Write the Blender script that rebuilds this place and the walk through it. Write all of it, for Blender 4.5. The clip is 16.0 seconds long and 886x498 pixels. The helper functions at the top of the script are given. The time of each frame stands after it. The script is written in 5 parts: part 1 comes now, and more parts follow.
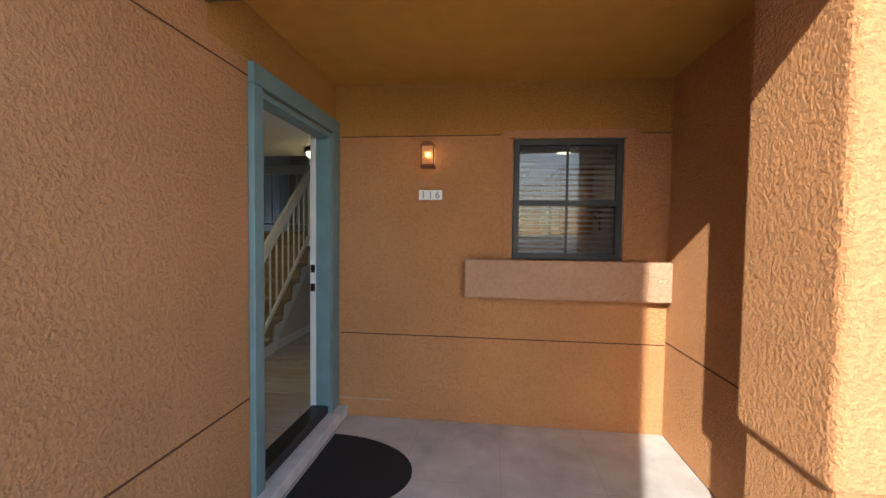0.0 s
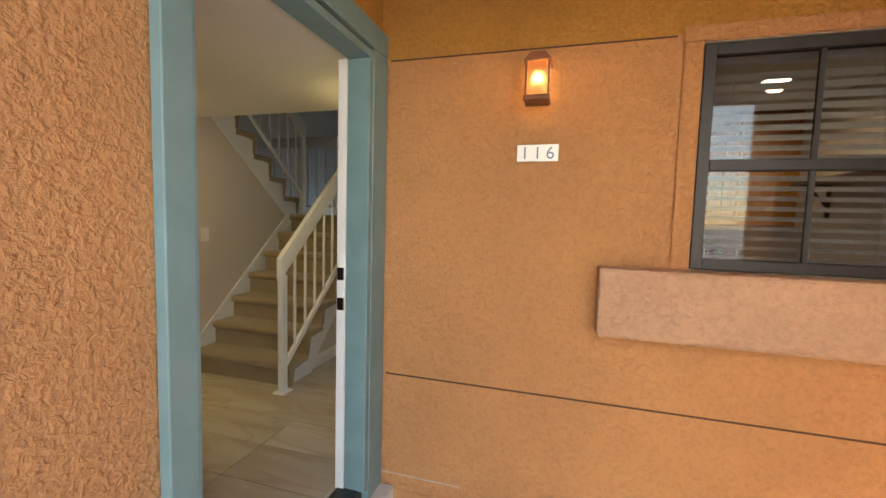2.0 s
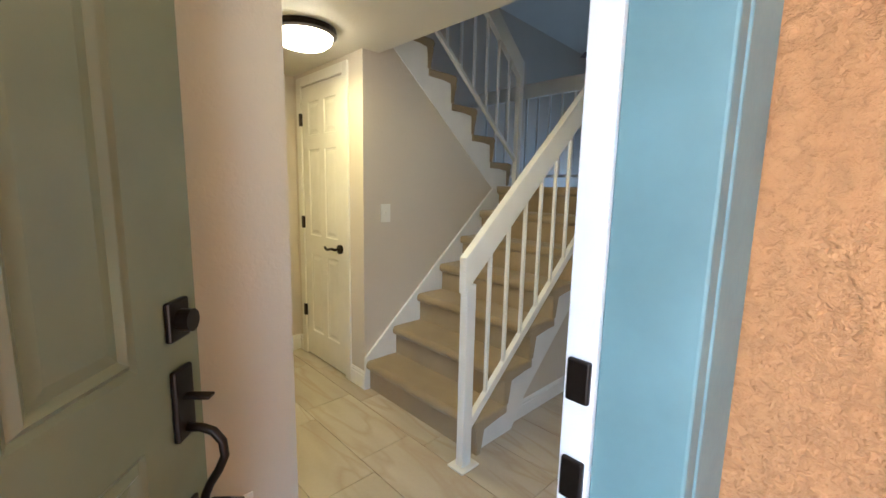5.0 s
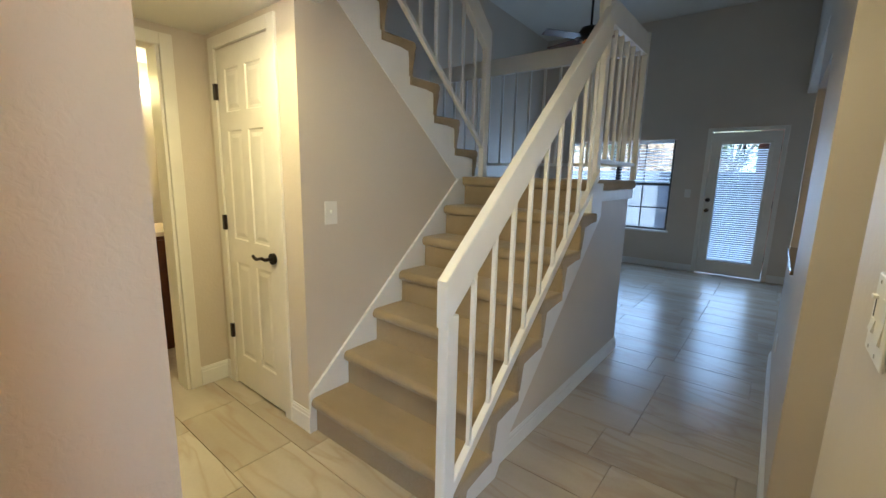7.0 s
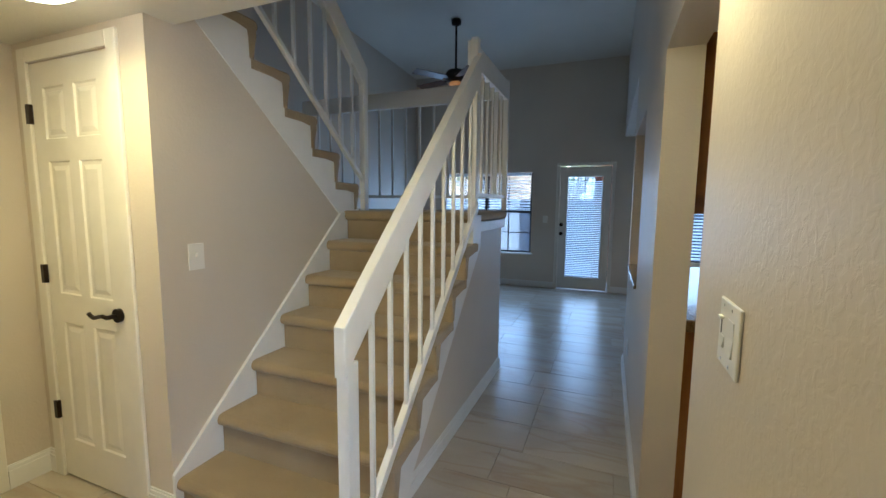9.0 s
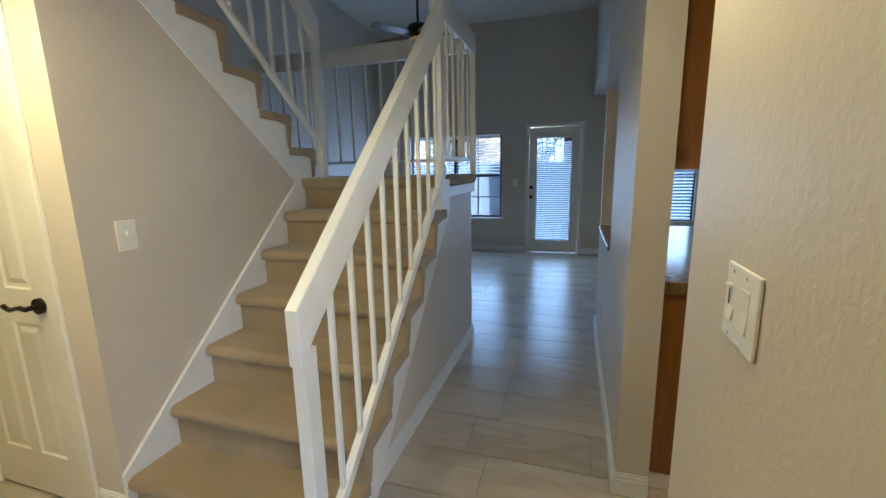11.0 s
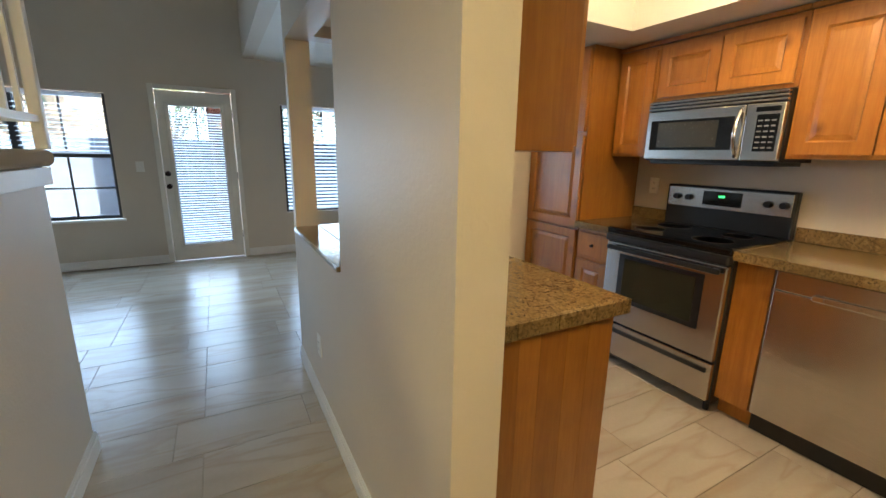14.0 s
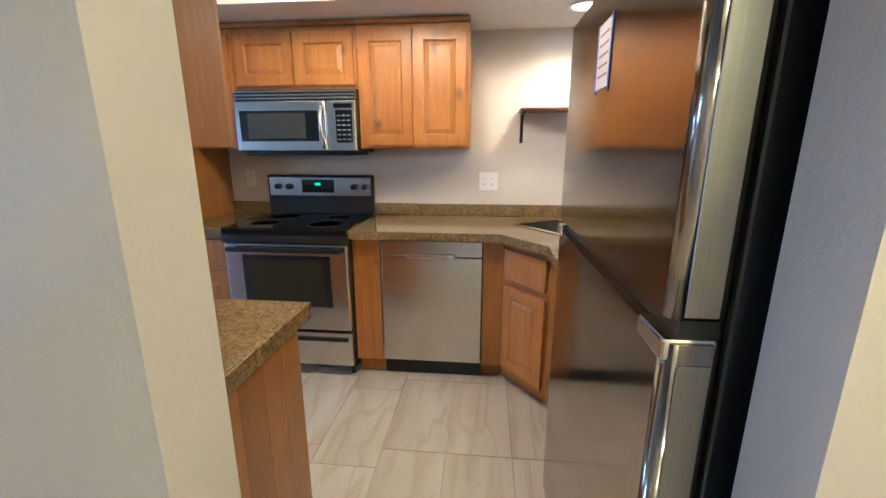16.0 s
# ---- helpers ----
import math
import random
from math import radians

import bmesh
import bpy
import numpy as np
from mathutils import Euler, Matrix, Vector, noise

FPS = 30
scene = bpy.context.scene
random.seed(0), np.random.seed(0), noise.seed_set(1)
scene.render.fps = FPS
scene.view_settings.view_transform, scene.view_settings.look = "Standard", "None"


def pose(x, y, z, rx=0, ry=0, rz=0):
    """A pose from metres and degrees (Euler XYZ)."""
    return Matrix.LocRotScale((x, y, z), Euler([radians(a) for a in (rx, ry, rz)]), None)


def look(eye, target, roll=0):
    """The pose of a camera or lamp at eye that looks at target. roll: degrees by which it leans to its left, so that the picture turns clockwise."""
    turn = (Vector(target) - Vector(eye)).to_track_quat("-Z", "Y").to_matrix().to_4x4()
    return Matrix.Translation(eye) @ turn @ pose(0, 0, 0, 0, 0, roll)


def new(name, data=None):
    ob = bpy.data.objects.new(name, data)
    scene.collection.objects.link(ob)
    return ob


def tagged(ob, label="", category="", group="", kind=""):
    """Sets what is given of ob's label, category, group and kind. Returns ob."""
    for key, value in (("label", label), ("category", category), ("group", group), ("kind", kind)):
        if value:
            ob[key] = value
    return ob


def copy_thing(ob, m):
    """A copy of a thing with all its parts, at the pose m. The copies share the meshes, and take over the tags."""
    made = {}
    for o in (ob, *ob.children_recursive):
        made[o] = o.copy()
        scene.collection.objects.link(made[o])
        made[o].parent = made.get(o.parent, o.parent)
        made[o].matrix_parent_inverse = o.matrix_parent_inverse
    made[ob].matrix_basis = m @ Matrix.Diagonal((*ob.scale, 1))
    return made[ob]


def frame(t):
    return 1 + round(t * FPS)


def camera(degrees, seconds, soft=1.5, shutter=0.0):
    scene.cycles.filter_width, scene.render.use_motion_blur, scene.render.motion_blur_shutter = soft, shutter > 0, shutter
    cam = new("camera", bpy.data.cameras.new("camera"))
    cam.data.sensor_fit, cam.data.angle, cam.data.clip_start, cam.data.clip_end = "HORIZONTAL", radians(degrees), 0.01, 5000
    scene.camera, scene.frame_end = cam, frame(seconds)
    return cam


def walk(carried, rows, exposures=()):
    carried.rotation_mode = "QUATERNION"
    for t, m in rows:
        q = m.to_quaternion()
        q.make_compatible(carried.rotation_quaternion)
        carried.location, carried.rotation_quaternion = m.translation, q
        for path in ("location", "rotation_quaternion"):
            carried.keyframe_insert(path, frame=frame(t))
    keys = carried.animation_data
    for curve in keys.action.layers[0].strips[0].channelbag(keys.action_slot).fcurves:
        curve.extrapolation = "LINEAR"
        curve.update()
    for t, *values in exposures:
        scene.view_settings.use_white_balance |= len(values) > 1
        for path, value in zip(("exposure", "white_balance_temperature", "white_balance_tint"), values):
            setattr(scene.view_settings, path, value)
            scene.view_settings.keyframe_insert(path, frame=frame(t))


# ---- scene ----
cam = camera(94.1, 16.0)
PATH = [
    (0, (0.47, -0.018, 1.368), (0.239, 1.967, 1.286), 0.7),
    (0.5, (0.363, 0.336, 1.342), (0.095, 2.316, 1.256), 1.0),
    (1, (0.319, 0.651, 1.335), (-0.01, 2.621, 1.23), 1.0),
    (1.5, (0.229, 0.957, 1.347), (-0.286, 2.882, 1.181), 1.9),
    (2, (0.127, 1.277, 1.354), (-0.437, 3.19, 1.204), 1.6),
    (2.5, (0.053, 1.567, 1.35), (-0.739, 3.395, 1.167), 0.8),
    (3, (-0.035, 1.848, 1.345), (-1.232, 3.433, 1.113), 1.5),
    (3.5, (-0.202, 2.066, 1.338), (-1.471, 3.597, 1.118), 0.9),
    (4, (-0.354, 2.248, 1.327), (-1.764, 3.642, 1.061), 0.6),
    (6.5, (-0.987, 2.752, 1.347), (-2.405, 4.127, 1.032), 1.8),
    (7, (-1.06, 2.808, 1.368), (-2.292, 4.342, 1.009), 1.3),
    (7.5, (-1.108, 2.822, 1.39), (-2.071, 4.546, 1.074), 0.2),
    (8, (-1.123, 2.817, 1.412), (-1.951, 4.624, 1.187), 0.4),
    (8.5, (-1.125, 2.801, 1.421), (-1.9, 4.637, 1.249), 0.6),
    (9, (-1.126, 2.801, 1.402), (-1.865, 4.647, 1.185), 0.5),
    (11.5, (-1.191, 3.079, 1.376), (-1.71, 4.97, 0.985), -1.6),
    (12, (-1.259, 3.278, 1.362), (-1.645, 5.199, 0.96), -1.6),
    (12.5, (-1.3, 3.468, 1.367), (-1.483, 5.419, 0.965), 0.1),
    (13, (-1.292, 3.687, 1.365), (-1.265, 5.65, 0.985), 1.5),
    (13.5, (-1.311, 3.845, 1.353), (-0.932, 5.77, 0.961), 1.6),
    (14, (-1.35, 3.971, 1.358), (-0.417, 5.683, 0.911), 1.0),
    (14.5, (-1.309, 4.082, 1.345), (0.056, 5.471, 0.889), 1.3),
    (15, (-1.245, 4.172, 1.356), (0.429, 5.172, 0.91), 0.3),
    (15.5, (-1.29, 4.228, 1.368), (0.6, 4.695, 0.908), -0.8),
    (16, (-1.339, 4.267, 1.368), (0.594, 4.466, 0.893), -0.0),
]
EXPOSURES = [  # seconds, stops, kelvin, tint
    (0, 1.38, 5900, 10), (0.5, 1.85, 5800, 10), (1, 2.2, 6300, 10), (1.5, 2.4, 6700, 10), (2, 2.45, 6900, 10),
    (2.5, 2.6, 6700, 10), (3, 2.75, 5600, 10), (3.5, 3.05, 5000, 10), (4, 3.2, 4800, 10),
    (6.5, 3.55, 6600, 10), (7, 3.45, 5600, 10), (8, 3.35, 5300, 10), (11.5, 3.45, 5300, 10), (12.5, 3.75, 5700, 10),
    (13.5, 4.1, 6300, 10), (14.5, 4.2, 6700, 10), (15, 4.3, 6400, 10), (15.5, 4.45, 5200, 10), (16, 4.5, 4850, 10)]
walk(cam, [(t, look(eye, target, roll)) for t, eye, target, roll in PATH], EXPOSURES)

# ---- world, sun, lamps, exposure ----
SUN_AZ, SUN_EL = 18.0, 27.0
world = bpy.data.worlds.new("world")
scene.world = world
world.use_nodes = True
wn = world.node_tree
sky = wn.nodes.new("ShaderNodeTexSky")
sky.sky_type = "NISHITA"
sky.sun_disc = False
sky.sun_elevation = radians(SUN_EL)
sky.sun_rotation = radians(180 + SUN_AZ)
wn.links.new(sky.outputs[0], wn.nodes["Background"].inputs[0])
wn.nodes["Background"].inputs[1].default_value = 0.15


def lamp(name, kind, m, energy, color, size=0.1, size_y=None):
    data = bpy.data.lights.new(name, kind)
    data.energy, data.color = energy, color
    if kind == "SUN":
        data.angle = size
    elif kind == "AREA":
        data.shape = "RECTANGLE"
        data.size, data.size_y = size, size_y or size
    else:
        data.shadow_soft_size = size
        if kind == "SPOT":
            data.spot_size, data.spot_blend = radians(158), 0.5
    ob = new(name, data)
    ob.matrix_world = m
    return ob


sun_way = Vector((math.sin(radians(SUN_AZ)) * math.cos(radians(SUN_EL)), math.cos(radians(SUN_AZ)) * math.cos(radians(SUN_EL)), -math.sin(radians(SUN_EL))))
lamp("sun", "SUN", look((0, -8, 8), Vector((0, -8, 8)) + sun_way), 4.0, (1.0, 0.90, 0.74), radians(0.5))
WARM = (1.0, 0.78, 0.28)
DAY = (0.54, 0.75, 1.0)
# daylight that enters by the back windows and the glazed door
lamp("window_light", "AREA", look((-3.16, 9.946, 1.26), (-3.16, 0, 1.26)), 2.6, DAY, 1.6, 1.3)
lamp("window_light", "AREA", look((-1.505, 9.9285, 1.035), (-1.505, 0, 1.035)), 1.2, DAY, 0.54, 1.64)
lamp("window_light", "AREA", look((-0.015, 9.946, 1.25), (-0.015, 0, 1.25)), 2.0, DAY, 1.0, 1.34)
lamp("alcove_bulb", "AREA", pose(-2.80, 3.50, 2.015), 0.9, WARM, 0.24)
lamp("foyer_bulb", "POINT", pose(-1.12, 3.74, 1.98), 0.65, WARM, 0.12)
lamp("kitchen_bulb", "POINT", pose(0.15, 4.75, 2.42), 2.8, (1.0, 0.76, 0.46), 0.10)
lamp("downlight_bulb", "SPOT", pose(1.10, 3.78, 2.06), 1.6, (1.0, 0.76, 0.46), 0.04)
lamp("bathroom_bulb", "POINT", pose(-4.9, 3.5, 1.95), 2, WARM, 0.08)
lamp("porch_bulb", "POINT", pose(-0.015, 3.105, 1.955), 0.12, (1.0, 0.6, 0.25), 0.02)

# ---- materials ----


def nodes_of(name):
    m = bpy.data.materials.new(name)
    m.use_nodes = True
    nt = m.node_tree
    return m, nt, nt.nodes["Principled BSDF"]


def coords(nt, scale=(1, 1, 1), rot=(0, 0, 0), vary=False):
    tc = nt.nodes.new("ShaderNodeTexCoord")
    mp = nt.nodes.new("ShaderNodeMapping")
    mp.inputs["Scale"].default_value = scale
    mp.inputs["Rotation"].default_value = rot
    nt.links.new(tc.outputs["Object"], mp.inputs[0])
    if vary:
        oi = nt.nodes.new("ShaderNodeObjectInfo")
        mul = nt.nodes.new("ShaderNodeVectorMath")
        mul.operation = "SCALE"
        mul.inputs[0].default_value = (31.0, 17.0, 23.0)
        nt.links.new(oi.outputs["Random"], mul.inputs["Scale"])
        nt.links.new(mul.outputs[0], mp.inputs["Location"])
    return mp.outputs[0]


def tex_noise(nt, vec, scale, detail=4.0, rough=0.55, distort=0.0):
    n = nt.nodes.new("ShaderNodeTexNoise")
    n.inputs["Scale"].default_value = scale
    n.inputs["Detail"].default_value = detail
    n.inputs["Roughness"].default_value = rough
    n.inputs["Distortion"].default_value = distort
    nt.links.new(vec, n.inputs["Vector"])
    return n.outputs["Fac"]


def ramp(nt, fac, stops):
    r = nt.nodes.new("ShaderNodeValToRGB")
    els = r.color_ramp.elements
    while len(els) < len(stops):
        els.new(0.5)
    for e, (p, c) in zip(els, stops):
        e.position, e.color = p, (*c, 1) if len(c) == 3 else c
    nt.links.new(fac, r.inputs[0])
    return r.outputs[0]


def mixed(nt, fac, a, b, blend="MIX"):
    m = nt.nodes.new("ShaderNodeMix")
    m.data_type, m.blend_type = "RGBA", blend
    for slot, v in ((0, fac), (6, a), (7, b)):
        if isinstance(v, (int, float)):
            m.inputs[slot].default_value = v
        elif isinstance(v, tuple):
            m.inputs[slot].default_value = (*v, 1)
        else:
            nt.links.new(v, m.inputs[slot])
    return m.outputs[2]


def bump(nt, bsdf, height, strength, dist, prev=None):
    b = nt.nodes.new("ShaderNodeBump")
    b.inputs["Strength"].default_value = strength
    b.inputs["Distance"].default_value = dist
    nt.links.new(height, b.inputs["Height"])
    if prev is not None:
        nt.links.new(prev, b.inputs["Normal"])
    nt.links.new(b.outputs[0], bsdf.inputs["Normal"])
    return b.outputs[0]


def plain(name, color, rough=0.5, metal=0.0, vary=0.06, scale=6.0, bumps=0.0, bscale=120.0, bdist=0.001, coat=0.0):
    """Paint, plastic or metal: two scales of faint variation and a fine relief."""
    m, nt, b = nodes_of(name)
    v = coords(nt)
    dark = tuple(c * (1 - 2 * vary) for c in color)
    light = tuple(min(1, c * (1 + vary)) for c in color)
    big = ramp(nt, tex_noise(nt, v, scale, 3), [(0.3, dark), (0.7, light)])
    fine = tex_noise(nt, v, scale * 14, 3)
    nt.links.new(mixed(nt, 0.12, big, ramp(nt, fine, [(0.3, dark), (0.7, light)])), b.inputs["Base Color"])
    b.inputs["Metallic"].default_value = metal
    b.inputs["Coat Weight"].default_value = coat
    rr = nt.nodes.new("ShaderNodeMapRange")
    rr.inputs[3].default_value, rr.inputs[4].default_value = max(0.02, rough - 0.07), min(1, rough + 0.07)
    nt.links.new(fine, rr.inputs[0])
    nt.links.new(rr.outputs[0], b.inputs["Roughness"])
    if bumps:
        bump(nt, b, tex_noise(nt, v, bscale, 4), bumps, bdist)
    return m


def stucco(name, color):
    m, nt, b = nodes_of(name)
    v = coords(nt)
    blobs = tex_noise(nt, v, 52, 5, 0.62, 0.22)
    grit = tex_noise(nt, v, 190, 3)
    flat = ramp(nt, blobs, [(0.36, (0, 0, 0)), (0.52, (0.62,) * 3), (0.68, (1, 1, 1))])
    d = tuple(c * 0.80 for c in color)
    big = ramp(nt, tex_noise(nt, v, 1.7, 4), [(0.3, d), (0.7, color)])
    # hollows between the blobs tinted darker: cavity shade mixed into the colour
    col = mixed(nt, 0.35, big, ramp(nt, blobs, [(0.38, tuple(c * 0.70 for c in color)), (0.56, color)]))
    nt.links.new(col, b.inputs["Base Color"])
    b.inputs["Roughness"].default_value = 0.85
    n1 = bump(nt, b, flat, 0.75, 0.011)
    bump(nt, b, grit, 0.35, 0.0015, n1)
    return m


def wall_paint(name, color):
    m, nt, b = nodes_of(name)
    v = coords(nt)
    d = tuple(c * 0.93 for c in color)
    big = ramp(nt, tex_noise(nt, v, 1.3, 4), [(0.3, d), (0.7, color)])
    nt.links.new(big, b.inputs["Base Color"])
    b.inputs["Roughness"].default_value = 0.48
    peel = ramp(nt, tex_noise(nt, v, 60, 3, 0.5, 0.6), [(0.42, (0, 0, 0)), (0.62, (1, 1, 1))])
    n1 = bump(nt, b, peel, 0.22, 0.0015)
    bump(nt, b, tex_noise(nt, v, 320, 2), 0.10, 0.0006, n1)
    return m


def wood(name, dark, mid, light, axis="z", rough=0.36):
    m, nt, b = nodes_of(name)
    sc = {"z": (9, 9, 0.7), "x": (0.7, 9, 9), "y": (9, 0.7, 9)}[axis]
    v = coords(nt, sc, vary=True)
    vr = coords(nt, (1, 1, 1), vary=True)
    grain = tex_noise(nt, v, 3.0, 6, 0.6, 0.7)
    col = ramp(nt, grain, [(0.25, dark), (0.5, mid), (0.75, light)])
    fine = tex_noise(nt, v, 18, 4, 0.6)
    col = mixed(nt, 0.30, col, ramp(nt, fine, [(0.3, dark), (0.7, light)]))
    blotch = tex_noise(nt, vr, 5, 3)
    col = mixed(nt, ramp(nt, blotch, [(0.45, (0, 0, 0)), (0.75, (0.5,) * 3)]), col, dark)
    vo = nt.nodes.new("ShaderNodeTexVoronoi")
    vo.inputs["Scale"].default_value = 4.2
    vs = coords(nt, (1, 1, 0.75), vary=True)
    nt.links.new(vs, vo.inputs["Vector"])
    knots = ramp(nt, vo.outputs["Distance"], [(0.02, (0.85,) * 3), (0.06, (0.5,) * 3), (0.15, (0, 0, 0))])
    col = mixed(nt, knots, col, tuple(c * 0.30 for c in dark))
    oi = nt.nodes.new("ShaderNodeObjectInfo")
    tone = ramp(nt, oi.outputs["Random"], [(0, (0.82, 0.78, 0.74)), (1, (1.06, 1.05, 1.02))])
    nt.links.new(mixed(nt, 1.0, col, tone, "MULTIPLY"), b.inputs["Base Color"])
    b.inputs["Roughness"].default_value = rough
    b.inputs["Coat Weight"].default_value = 0.25
    b.inputs["Coat Roughness"].default_value = 0.25
    bump(nt, b, fine, 0.10, 0.0008)
    return m


def granite(name):
    m, nt, b = nodes_of(name)
    v = coords(nt)
    a = ramp(nt, tex_noise(nt, v, 30, 6, 0.7, 1.6), [(0.28, (0.06, 0.038, 0.015)), (0.45, (0.17, 0.11, 0.044)), (0.58, (0.25, 0.17, 0.075)), (0.75, (0.34, 0.25, 0.125))])
    s = ramp(nt, tex_noise(nt, v, 110, 4, 0.7), [(0.38, (1, 1, 1)), (0.46, (0, 0, 0))])
    col = mixed(nt, s, a, (0.05, 0.035, 0.02))
    drift = ramp(nt, tex_noise(nt, v, 5, 3, 0.5, 1.0), [(0.4, (0, 0, 0)), (0.7, (0.5,) * 3)])
    nt.links.new(mixed(nt, drift, col, (0.20, 0.14, 0.06)), b.inputs["Base Color"])
    b.inputs["Roughness"].default_value = 0.14
    return m


def tile_mat(name):
    m, nt, b = nodes_of(name)
    v = coords(nt, (0.55, 2.6, 1), (0, 0, 0.30), vary=True)
    w = coords(nt, (1, 1, 1), vary=True)
    cloud = ramp(nt, tex_noise(nt, v, 1.8, 2.5, 0.5, 0.4), [(0.25, (0.44, 0.375, 0.30)), (0.5, (0.53, 0.475, 0.395)), (0.75, (0.59, 0.545, 0.475))])
    vein = tex_noise(nt, v, 2.2, 2.5, 0.5, 0.5)
    line = ramp(nt, vein, [(0.45, (0, 0, 0)), (0.497, (0.5,) * 3), (0.545, (0, 0, 0))])
    col = mixed(nt, line, cloud, (0.42, 0.32, 0.23))
    col = mixed(nt, 0.06, col, ramp(nt, tex_noise(nt, w, 60, 2), [(0.3, (0.36, 0.30, 0.23)), (0.7, (0.62, 0.57, 0.49))]))
    oi = nt.nodes.new("ShaderNodeObjectInfo")
    tone = ramp(nt, oi.outputs["Random"], [(0, (0.90,) * 3), (1, (1, 1, 1))])
    nt.links.new(mixed(nt, 1.0, col, tone, "MULTIPLY"), b.inputs["Base Color"])
    b.inputs["Roughness"].default_value = 0.26
    return m


def carpet_mat(name, color):
    m, nt, b = nodes_of(name)
    v = coords(nt)
    tuft = tex_noise(nt, v, 260, 3)
    wear = tex_noise(nt, v, 4.5, 4)
    d = tuple(c * 0.55 for c in color)
    col = mixed(nt, 0.5, ramp(nt, tuft, [(0.3, d), (0.65, color)]), ramp(nt, wear, [(0.3, tuple(c * 0.72 for c in color)), (0.65, color)]))
    nt.links.new(col, b.inputs["Base Color"])
    b.inputs["Roughness"].default_value = 0.97
    b.inputs["Sheen Weight"].default_value = 0.25
    n1 = bump(nt, b, tuft, 0.55, 0.004)
    bump(nt, b, tex_noise(nt, v, 70, 3), 0.3, 0.004, n1)
    return m


def steel_mat(name, color, rough, axis="z"):
    m, nt, b = nodes_of(name)
    sc = {"z": (260, 260, 2.5), "y": (260, 2.5, 260)}[axis]
    v = coords(nt, sc)
    streak = tex_noise(nt, v, 1.0, 4)
    soft = tex_noise(nt, coords(nt), 3.5, 3)
    nt.links.new(ramp(nt, streak, [(0.3, tuple(c * 0.88 for c in color)), (0.7, color)]), b.inputs["Base Color"])
    b.inputs["Metallic"].default_value = 1.0
    nt.links.new(ramp(nt, soft, [(0.2, (rough * 0.94,) * 3), (0.8, (rough * 1.06,) * 3)]), b.inputs["Roughness"])
    bump(nt, b, streak, 0.015, 0.0003)
    return m


def glow(name, color, strength):
    m, nt, b = nodes_of(name)
    b.inputs["Base Color"].default_value = (*color, 1)
    b.inputs["Emission Color"].default_value = (*color, 1)
    b.inputs["Emission Strength"].default_value = strength
    b.inputs["Roughness"].default_value = 0.3
    return m


def glass_mat(name, tint=(1, 1, 1), rough=0.0):
    m, nt, b = nodes_of(name)
    b.inputs["Base Color"].default_value = (*tint, 1)
    b.inputs["Transmission Weight"].default_value = 1.0
    b.inputs["Roughness"].default_value = rough
    b.inputs["IOR"].default_value = 1.45
    return m


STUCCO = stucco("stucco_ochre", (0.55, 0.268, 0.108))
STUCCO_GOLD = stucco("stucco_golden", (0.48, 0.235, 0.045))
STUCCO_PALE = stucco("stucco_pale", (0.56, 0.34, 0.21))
SOFFIT = plain("porch_soffit_paint", (0.47, 0.235, 0.035), 0.75, bumps=0.3, bscale=90, bdist=0.002)
FASCIA = plain("brown_fascia_paint", (0.10, 0.06, 0.03), 0.6)
CONCRETE = plain("porch_concrete", (0.56, 0.53, 0.50), 0.85, vary=0.12, scale=4, bumps=0.3, bscale=160, bdist=0.002)
WALL = wall_paint("beige_wall_paint", (0.64, 0.578, 0.50))
CEIL = wall_paint("ceiling_paint", (0.72, 0.70, 0.64))
WHITE = plain("white_trim_paint", (0.80, 0.80, 0.79), 0.38, vary=0.025, bumps=0.06, bscale=60)
DOORWHITE = plain("white_door_paint", (0.78, 0.76, 0.70), 0.42, vary=0.025, bumps=0.08, bscale=50)
TEAL = plain("teal_trim_paint", (0.155, 0.26, 0.275), 0.50, vary=0.08, bumps=0.10, bscale=70)
SAGE = plain("sage_door_paint", (0.185, 0.198, 0.130), 0.42, vary=0.05, bumps=0.12, bscale=90)
BRONZE = plain("oil_rubbed_bronze", (0.035, 0.026, 0.022), 0.35, 0.85, vary=0.15)
BLACK = plain("black_plastic", (0.012, 0.012, 0.013), 0.32, vary=0.1)
BLACKGLASS = plain("black_glass", (0.006, 0.006, 0.007), 0.06, vary=0.1)
RUBBER = plain("black_rubber_mat", (0.012, 0.012, 0.016), 0.9, bumps=0.7, bscale=220, bdist=0.004)
DARKFRAME = plain("dark_bronze_aluminium", (0.013, 0.012, 0.013), 0.5)
ALDER = wood("knotty_alder", (0.32, 0.115, 0.016), (0.45, 0.18, 0.027), (0.54, 0.245, 0.05))
ALDER_END = wood("alder_veneer", (0.24, 0.088, 0.011), (0.34, 0.138, 0.020), (0.41, 0.185, 0.034), rough=0.30)
GRANITE = granite("brown_granite")
TILE = tile_mat("veined_stone_tile")
GROUT = plain("grout", (0.45, 0.39, 0.32), 0.9, vary=0.1)
CARPET = carpet_mat("beige_carpet", (0.38, 0.29, 0.175))
STEEL = steel_mat("brushed_steel", (0.58, 0.56, 0.54), 0.27)
STEEL_H = steel_mat("brushed_steel_across", (0.60, 0.58, 0.55), 0.24, "y")
CHROME = plain("chrome", (0.72, 0.72, 0.72), 0.10, 1.0, vary=0.03)
FRIDGE = steel_mat("dark_steel", (0.36, 0.33, 0.30), 0.13)
GREYGLASS = glass_mat("grey_tinted_glass", (0.50, 0.50, 0.50))
BLUEGLASS = glass_mat("blue_tinted_glass", (0.18, 0.23, 0.29))
